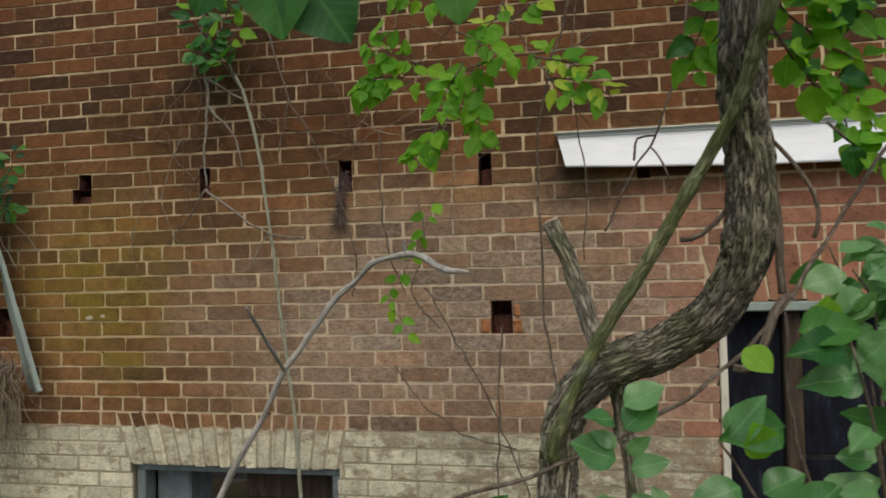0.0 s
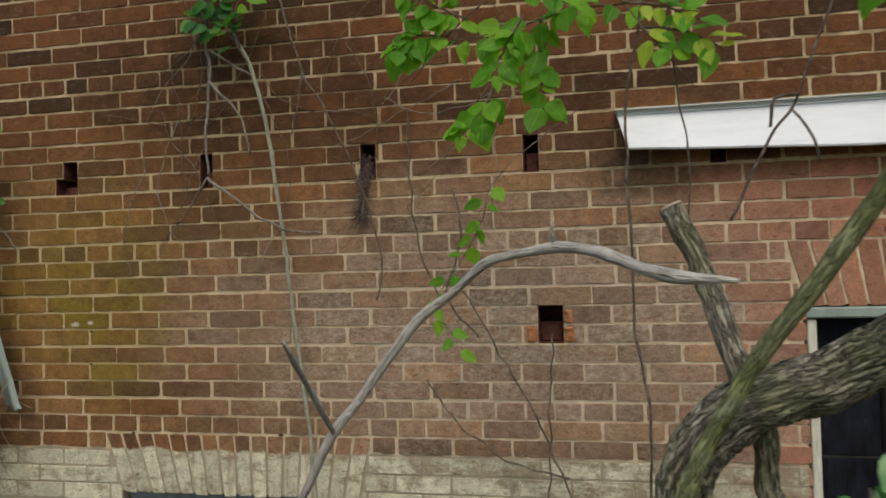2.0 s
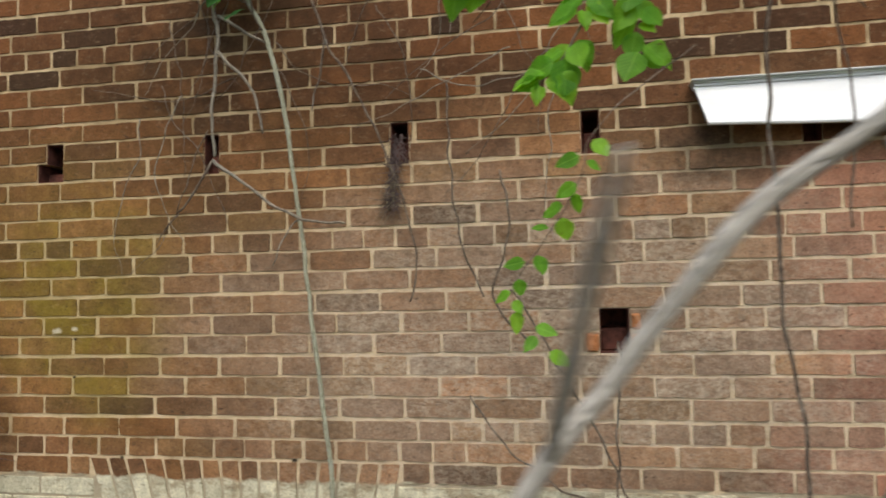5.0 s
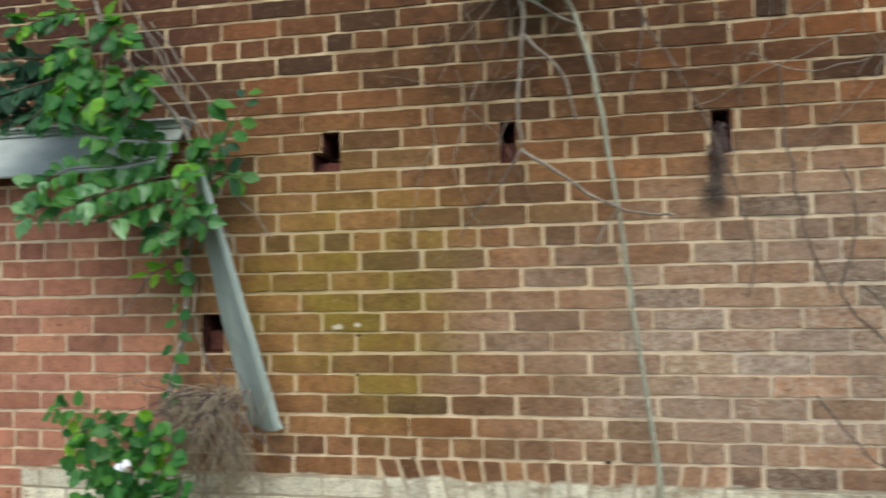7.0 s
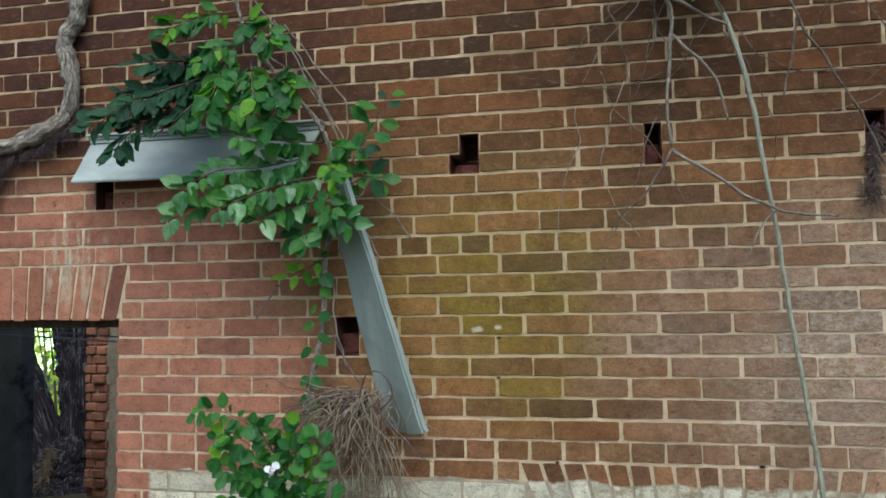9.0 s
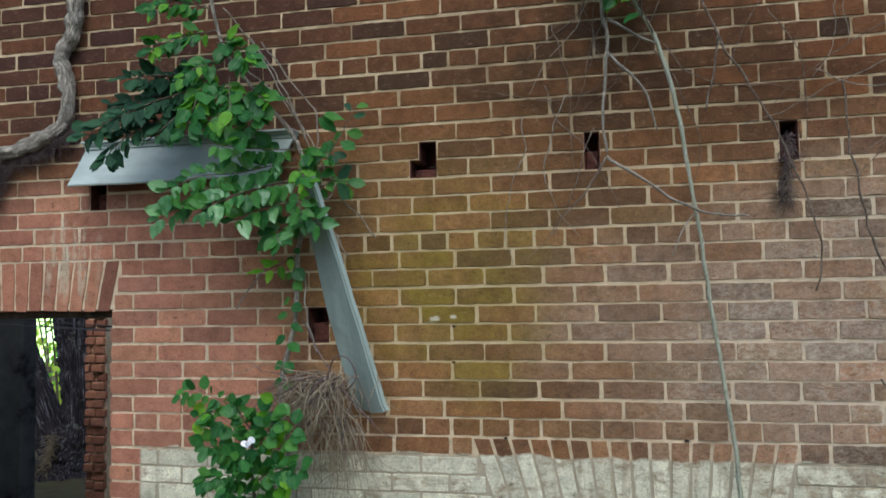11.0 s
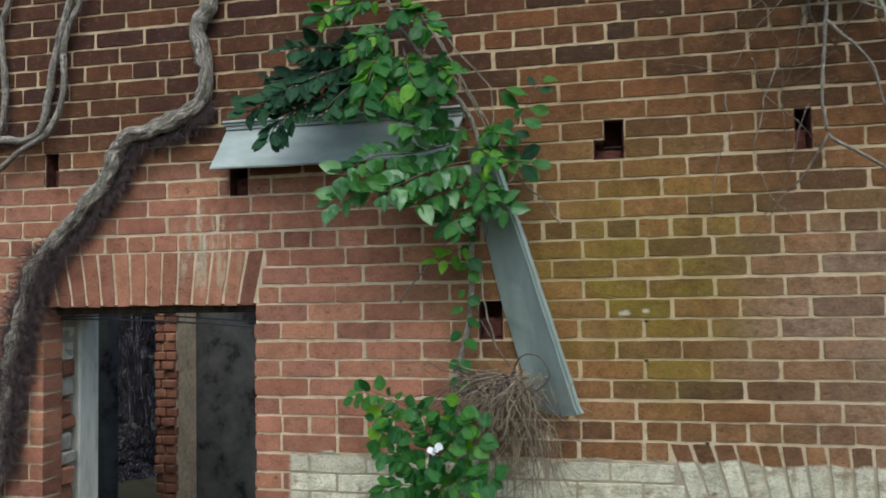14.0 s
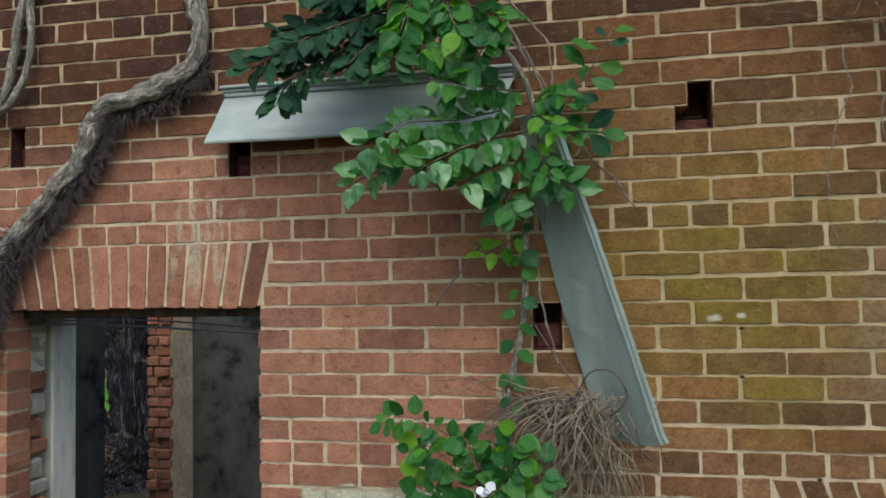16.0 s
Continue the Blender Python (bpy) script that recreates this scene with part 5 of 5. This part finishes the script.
for pts, n in (([(0.037, 1.800, 2.851), (-0.083, 1.900, 2.581), (-0.208, 2.000, 2.423), (-0.346, 2.040, 2.321), (-0.463, 2.050, 2.196)], 0), ([(0.236, 2.000, 2.388), (0.150, 2.040, 2.353), (-0.022, 2.040, 2.349), (-0.200, 2.040, 2.310), (-0.357, 2.040, 2.293), (-0.477, 2.040, 2.277)], 16), ([(-0.163, 2.040, 2.342), (-0.210, 2.020, 2.259), (-0.239, 2.000, 2.180)], 12), ([(-0.119, 2.060, 2.347), (-0.124, 2.050, 2.193), (-0.117, 2.050, 2.084)], 11),
               ([(-0.230, 2.020, 2.170), (-0.280, 2.020, 2.091), (-0.330, 2.020, 2.041)], 9), ([(-0.307, 2.040, 2.347), (-0.396, 2.020, 2.386), (-0.474, 2.000, 2.426)], 12), ([(-0.357, 2.040, 2.307), (-0.436, 2.020, 2.308), (-0.495, 2.000, 2.268)], 12), ([(-0.179, 2.000, 2.426), (-0.111, 1.980, 2.387), (-0.042, 1.960, 2.329)], 8), ([(-0.140, 1.950, 2.506), (-0.258, 1.980, 2.525), (-0.375, 1.980, 2.563)], 10)):
    spray(g, pts, int(n * 1.25), 0.068, [L["light_r"], L["light_o"], L["light_w"], L["light_w"]], rng, 0.003, droop=0.45)
spray(g, [(-0.035, 1.900, 2.063), (-0.165, 1.860, 1.964), (-0.235, 1.810, 1.876), (-0.246, 1.810, 1.817), (-0.318, 1.870, 1.712), (-0.381, 1.900, 1.618), (-0.327, 1.860, 1.538), (-0.314, 1.830, 1.503)], 17, 0.043, [L["light_o"], L["light_r"]], rng, 0.0015, start=0.35)

g = thing("near_shrub", (0.532, 0.950, 0.000), "broad-leaved green shrub close beside the bent tree", "shrub")
rng = random.Random(18)
for pts, n in (([(0.573, 0.980, -0.050), (0.552, 0.950, 0.714), (0.511, 0.900, 1.275), (0.470, 0.880, 1.478), (0.460, 0.860, 1.629)], 7), ([(0.552, 0.950, 0.714), (0.471, 0.900, 1.225), (0.410, 0.880, 1.388), (0.370, 0.870, 1.449)], 8), ([(0.552, 0.950, 0.714), (0.592, 0.900, 1.224), (0.571, 0.880, 1.477), (0.541, 0.860, 1.588)], 12), ([(0.532, 0.920, 1.123), (0.612, 0.900, 1.426), (0.652, 0.900, 1.627), (0.662, 0.900, 1.777)], 12), ([(0.511, 0.920, 1.123), (0.470, 0.860, 1.276), (0.450, 0.850, 1.357)], 7)):
    spray(g, pts, int(n * 1.25), 0.074, [L["blue_r"], L["blue_w"], L["blue_o"], L["mid_w"], L["blue_w"]], rng, 0.004, start=0.5)
for at, way, s in (((0.511, 0.880, 1.588), (0.1, -0.2, 0.9), 0.062), ((0.430, 0.870, 1.428), (-0.2, -0.3, 0.6), 0.06), ((0.410, 0.880, 1.578), (0.3, -0.3, -0.3), 0.05)):
    put_leaf(g, L["light_r"], at, way, (0.1, -1, 0.2), s)
spray(g, [(0.308, 0.970, -0.030), (0.268, 0.940, 0.822), (0.247, 0.930, 1.328), (0.239, 0.930, 1.429), (0.235, 0.930, 1.489)], 8, 0.062, [L["blue_o"], L["blue_r"]], rng, 0.003, start=0.9, droop=-0.1)
for x, z in ((0.02, 1.29), (0.24, 1.28), (0.31, 1.30)):
    spray(g, [(0.207, 1.000, -0.030), (x + 0.1, 0.95, 0.8), (x + 0.01, 0.93, z - 0.05), (x, 0.93, z + 0.03)], 7, 0.055, [L["blue_o"], L["mid_o"]], rng, 0.002, start=0.93, droop=-0.2)
g = thing("overhanging_leaves", (0.403, 0.500, 2.227), "broad green leaves on a twig overhanging the path", "branch")
part("twig", tube(bmesh.new(), [(0.475, 1.050, 2.468), (0.308, 0.700, 2.274), (0.105, 0.420, 2.030), (-0.071, 0.340, 1.980), (-0.167, 0.330, 1.989)], [0.006, 0.005, 0.003, 0.002, 0.002], 7, 0.03), M_TWIG, g)
for at, way, s in (((-0.037, 0.360, 1.961), (0.5, 0.1, -0.75), 0.085), ((-0.091, 0.340, 1.961), (-0.35, 0.1, -0.5), 0.055), ((-0.052, 0.350, 1.966), (0.1, 0.0, -0.9), 0.075), ((0.094, 0.400, 1.962), (0.05, 0.0, -0.9), 0.055), ((-0.071, 0.350, 1.980), (0.0, 0.2, -0.3), 0.06)):
    put_leaf(g, L["mid_r"], at, way, (0.1, -1, 0.3), s)
g = thing("bush", (0.882, 1.800, 0.000), "blue-green bush leaves before the dark door", "shrub")
rng = random.Random(20)
for pts, n in (([(0.934, 1.850, -0.050), (0.913, 1.820, 1.007), (0.861, 1.780, 1.513), (0.790, 1.780, 1.734)], 16), ([(0.913, 1.820, 1.007), (0.952, 1.800, 1.512), (0.932, 1.780, 1.813)], 16), ([(0.913, 1.820, 1.209), (0.881, 1.750, 1.563), (0.830, 1.740, 1.674)], 14), ([(0.913, 1.820, 1.209), (1.012, 1.760, 1.613), (1.032, 1.740, 1.764)], 14)):
    spray(g, pts, int(n * 1.4), 0.095, [L["blue_o"], L["blue_w"], L["blue_r"], L["mid_w"]], rng, 0.006, start=0.5)

g = thing("dead_branch", (-0.594, 0.900, 0.000), "bare silvery dead branch arching up from the ground", "branch")
part("stem", tube(bmesh.new(), [(-0.80, 1.0, -0.030), (-0.70, 0.98, 0.50), (-0.56, 0.95, 0.98), (-0.47, 0.925, 1.20), (-0.404, 0.91, 1.338), (-0.318, 0.88, 1.465), (-0.267, 0.86, 1.547), (-0.241, 0.86, 1.578), (-0.215, 0.855, 1.613), (-0.179, 0.845, 1.655), (-0.140, 0.83, 1.685), (-0.107, 0.805, 1.709), (-0.085, 0.79, 1.715), (-0.043, 0.76, 1.721), (-0.013, 0.725, 1.717), (0.006, 0.69, 1.709), (0.019, 0.665, 1.702), (0.040, 0.635, 1.696), (0.066, 0.616, 1.694)],
                        [0.008, 0.007, 0.0062, 0.0058, 0.0053, 0.0049, 0.0050, 0.0046, 0.0045, 0.0044, 0.0042, 0.004, 0.004, 0.0042, 0.0043, 0.0042, 0.0046, 0.0036, 0.0018], 10, 0.008, 0.35, 0, 0.003), M_DEAD, g)
part("twig", tube(bmesh.new(), [(-0.267, 0.86, 1.547), (-0.258, 0.80, 1.583), (-0.249, 0.74, 1.619), (-0.240, 0.68, 1.655)], [0.0030, 0.0026, 0.0022, 0.0016], 8, 0.008, 0.6), M_DEAD, g)
part("knot", tube(bmesh.new(), [(-0.043, 0.76, 1.722), (-0.046, 0.755, 1.731), (-0.043, 0.752, 1.739)], [0.003, 0.002, 0.0012], 6, 0.005), M_DEAD, g)


# ---- bricks ----
rng = random.Random(2)


def brick_bm(bm, x0, x1, z0, z1, yf, depth, rng, skew=None):
    """One worn brick with an uneven, rounded outline. skew: bottom x0, x1 when it tapers."""
    b0, b1 = skew or (x0, x1)
    n = max(2, round((x1 - x0) / 0.026))
    m = max(2, round((z1 - z0) / 0.05))
    out = [(i / n, 0.0) for i in range(n)] + [(1.0, i / m) for i in range(m)] + [(1 - i / n, 1.0) for i in range(n)] + [(0.0, 1 - i / m) for i in range(m)]
    rings = []
    for inset, dy, jit in ((0.0, depth, 0.0014), (0.0016, 0.0, 0.0017)):
        ring = []
        for u, v in out:
            corner = 0.0010 if inset and u in (0.0, 1.0) and v in (0.0, 1.0) else 0.0
            k = inset + corner
            xa, xb = b0 + (x0 - b0) * v, b1 + (x1 - b1) * v
            x = xa + k + (xb - xa - 2 * k) * u + rng.uniform(-jit, jit)
            z = z0 + k + (z1 - z0 - 2 * k) * v + rng.uniform(-jit, jit)
            ring.append(bm.verts.new((x, yf + dy + rng.uniform(-0.0007, 0.0007) + corner * 0.5, z)))
        rings.append(ring)
    k = len(out)
    for a, b in zip(rings, rings[1:]):
        for j in range(k):
            bm.faces.new((a[j], a[(j + 1) % k], b[(j + 1) % k], b[j]))
    bm.faces.new(rings[-1])


def blocked(z):
    """Stretches of x that no course brick fills at height z."""
    cut = [h[:2] for h in (WINDOW_L, DOOR_R, WINDOW_B) if h[2] < z < h[3]] + [h[:2] for h in POCKETS if h[2] < z < h[3]]
    for b0, b1, t0, t1, z0, z1, _ in ARCHES:
        if z0 - 0.01 < z < z1 + 0.01:
            f = min(1, max(0, (z - z0) / (z1 - z0)))
            cut.append((b0 + (t0 - b0) * f - 0.010, b1 + (t1 - b1) * f + 0.010))
    return sorted(cut)


PERIOD, REF, JOINT = 0.2147, -1.284, 0.0076
# where the upright joints of each course fall, in parts of a brick: middle and east stretch of the wall
PHASE = {-7: 0.86, -6: 0.36, -5: 0.14, -4: 0.31, -3: 0.73, -2: 0.37, -1: 0.74, 0: 0.38, 1: 0.93, 2: 0.33, 3: 0.94, 4: 0.32, 5: 0.06, 6: 0.68, 7: 0.19,
         8: 0.69, 9: 0.04, 10: 0.60, 11: 0.16, 12: 0.59, 13: 0.07, 14: 0.44, 15: 0.08, 16: 0.54}
PHASE_EAST = {7: 0.33, 8: 0.94, 9: 0.23, 10: 0.83, 11: 0.30, 12: 0.78, 13: 0.25, 14: 0.25, 15: 0.04, 16: 0.54}
SEAM = -2.52        # the bond jumps behind the loose board


def course(r):
    """Stretches x0, x1, header of one course, from west to east."""
    mid = PHASE.get(r, 0.0 if r % 2 else 0.5)
    east = PHASE_EAST.get(r, mid)
    drift = (east - mid + 0.5) % 1.0 - 0.5
    west = (0.0 if r % 2 else 0.5) if r >= 7 else mid

    def joints(phase, slide):
        out = []
        for k in range(-32, 26):
            x = REF + (k + phase) * PERIOD
            out.append(x + (slide * PERIOD * min(1.25, max(0.0, (x + 1.6) / 1.6)) if slide else 0.0))
        return out

    xs = joints(mid, drift)
    if r >= 7:
        xs = [x for x in joints(west, 0) if x < SEAM - 0.05] + [x for x in xs if x > SEAM + 0.05]
    for a, b in zip(xs, xs[1:]):
        header = r % 10 == 5 and not (r == 15 and a > -0.84) or r == 14 and a > -0.80
        if header and b - a > 0.16:
            m = (a + b) / 2 + rng.uniform(-.004, .004)
            yield a, m, True
            yield m, b, True
        else:
            yield a, b, False


shapes = {}


def shared(kind, k):
    """Meshes that the single bricks share: unit bricks in four worn variants."""
    if (kind, k) not in shapes:
        r, bm = random.Random(100 + k), bmesh.new()
        w = 0.2042 if kind == "stretcher" else 0.0968
        brick_bm(bm, -w / 2, w / 2, -0.0291, 0.0291, 0.0, 0.009, r)
        bmesh.ops.recalc_face_normals(bm, faces=bm.faces)
        shapes[kind, k] = finish(bm, "brick", M_BRICK, False)
    return shapes[kind, k]


rest = bmesh.new()
singles = 0
for r in range(-15, 33):
    zt = TOP - r * C + 0.0015 * math.sin(r * 2.1)
    z0, z1 = zt - C + JOINT / 2, zt - JOINT / 2
    cuts = blocked((z0 + z1) / 2)
    for left, right, header in course(r):
        a, b = left + JOINT / 2 + rng.uniform(-.003, .003), right - JOINT / 2 + rng.uniform(-.003, .003)
        if b < X0 or a > X1:
            continue
        pieces = [(a, b)]
        for c0, c1 in cuts:
            pieces = [q for p in pieces for q in ((p[0], min(p[1], c0)), (max(p[0], c1), p[1])) if q[1] - q[0] > 0.012]
        for p, q in pieces:
            whole = len(pieces) == 1 and (p, q) == (a, b)
            dy = rng.uniform(-.0015, .0015)
            jamb = abs(p - WINDOW_L[1]) < 1e-6 or abs(q - WINDOW_L[0]) < 1e-6 or abs(p - DOOR_R[1]) < 1e-6 or abs(q - DOOR_R[0]) < 1e-6
            if whole and not jamb and -2.5 < (p + q) / 2 < -0.75 and 2 <= r <= 17 or whole and -3.4 < (p + q) / 2 < -2.5 and 4 <= r <= 16 and singles < 300:
                if singles < 300:
                    singles += 1
                    me = shared("header" if header else "stretcher", rng.randrange(5))
                    ob = new("brick", me)
                    ob.parent = wall
                    w = 0.0968 if header else 0.2042
                    ob.location = ((p + q) / 2, YW + dy, (z0 + z1) / 2)
                    ob.rotation_euler = (0, rng.uniform(-.008, .008), 0)
                    ob.scale = ((q - p) / w, 1, (z1 - z0) / 0.0582)
                    continue
            brick_bm(rest, p, q, z0 + rng.uniform(-.001, .001), z1 + rng.uniform(-.001, .001), YW + dy, 0.105 if jamb else 0.009, rng)
bmesh.ops.recalc_face_normals(rest, faces=rest.faces)
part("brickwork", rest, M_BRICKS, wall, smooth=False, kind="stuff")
for b0, b1, t0, t1, z0, z1, n in ARCHES:
    for i in range(n):
        g0, g1 = 0.004, 0.004
        bm = bmesh.new()
        brick_bm(bm, t0 + (t1 - t0) * i / n + g0, t0 + (t1 - t0) * (i + 1) / n - g1, z0 + rng.uniform(-.004, .003), z1, YW + rng.uniform(-.002, .001), 0.09, rng,
                 (b0 + (b1 - b0) * i / n + g0, b0 + (b1 - b0) * (i + 1) / n - g1))
        bmesh.ops.recalc_face_normals(bm, faces=bm.faces)
        part("arch_brick", bm, M_BRICK, wall, smooth=False)
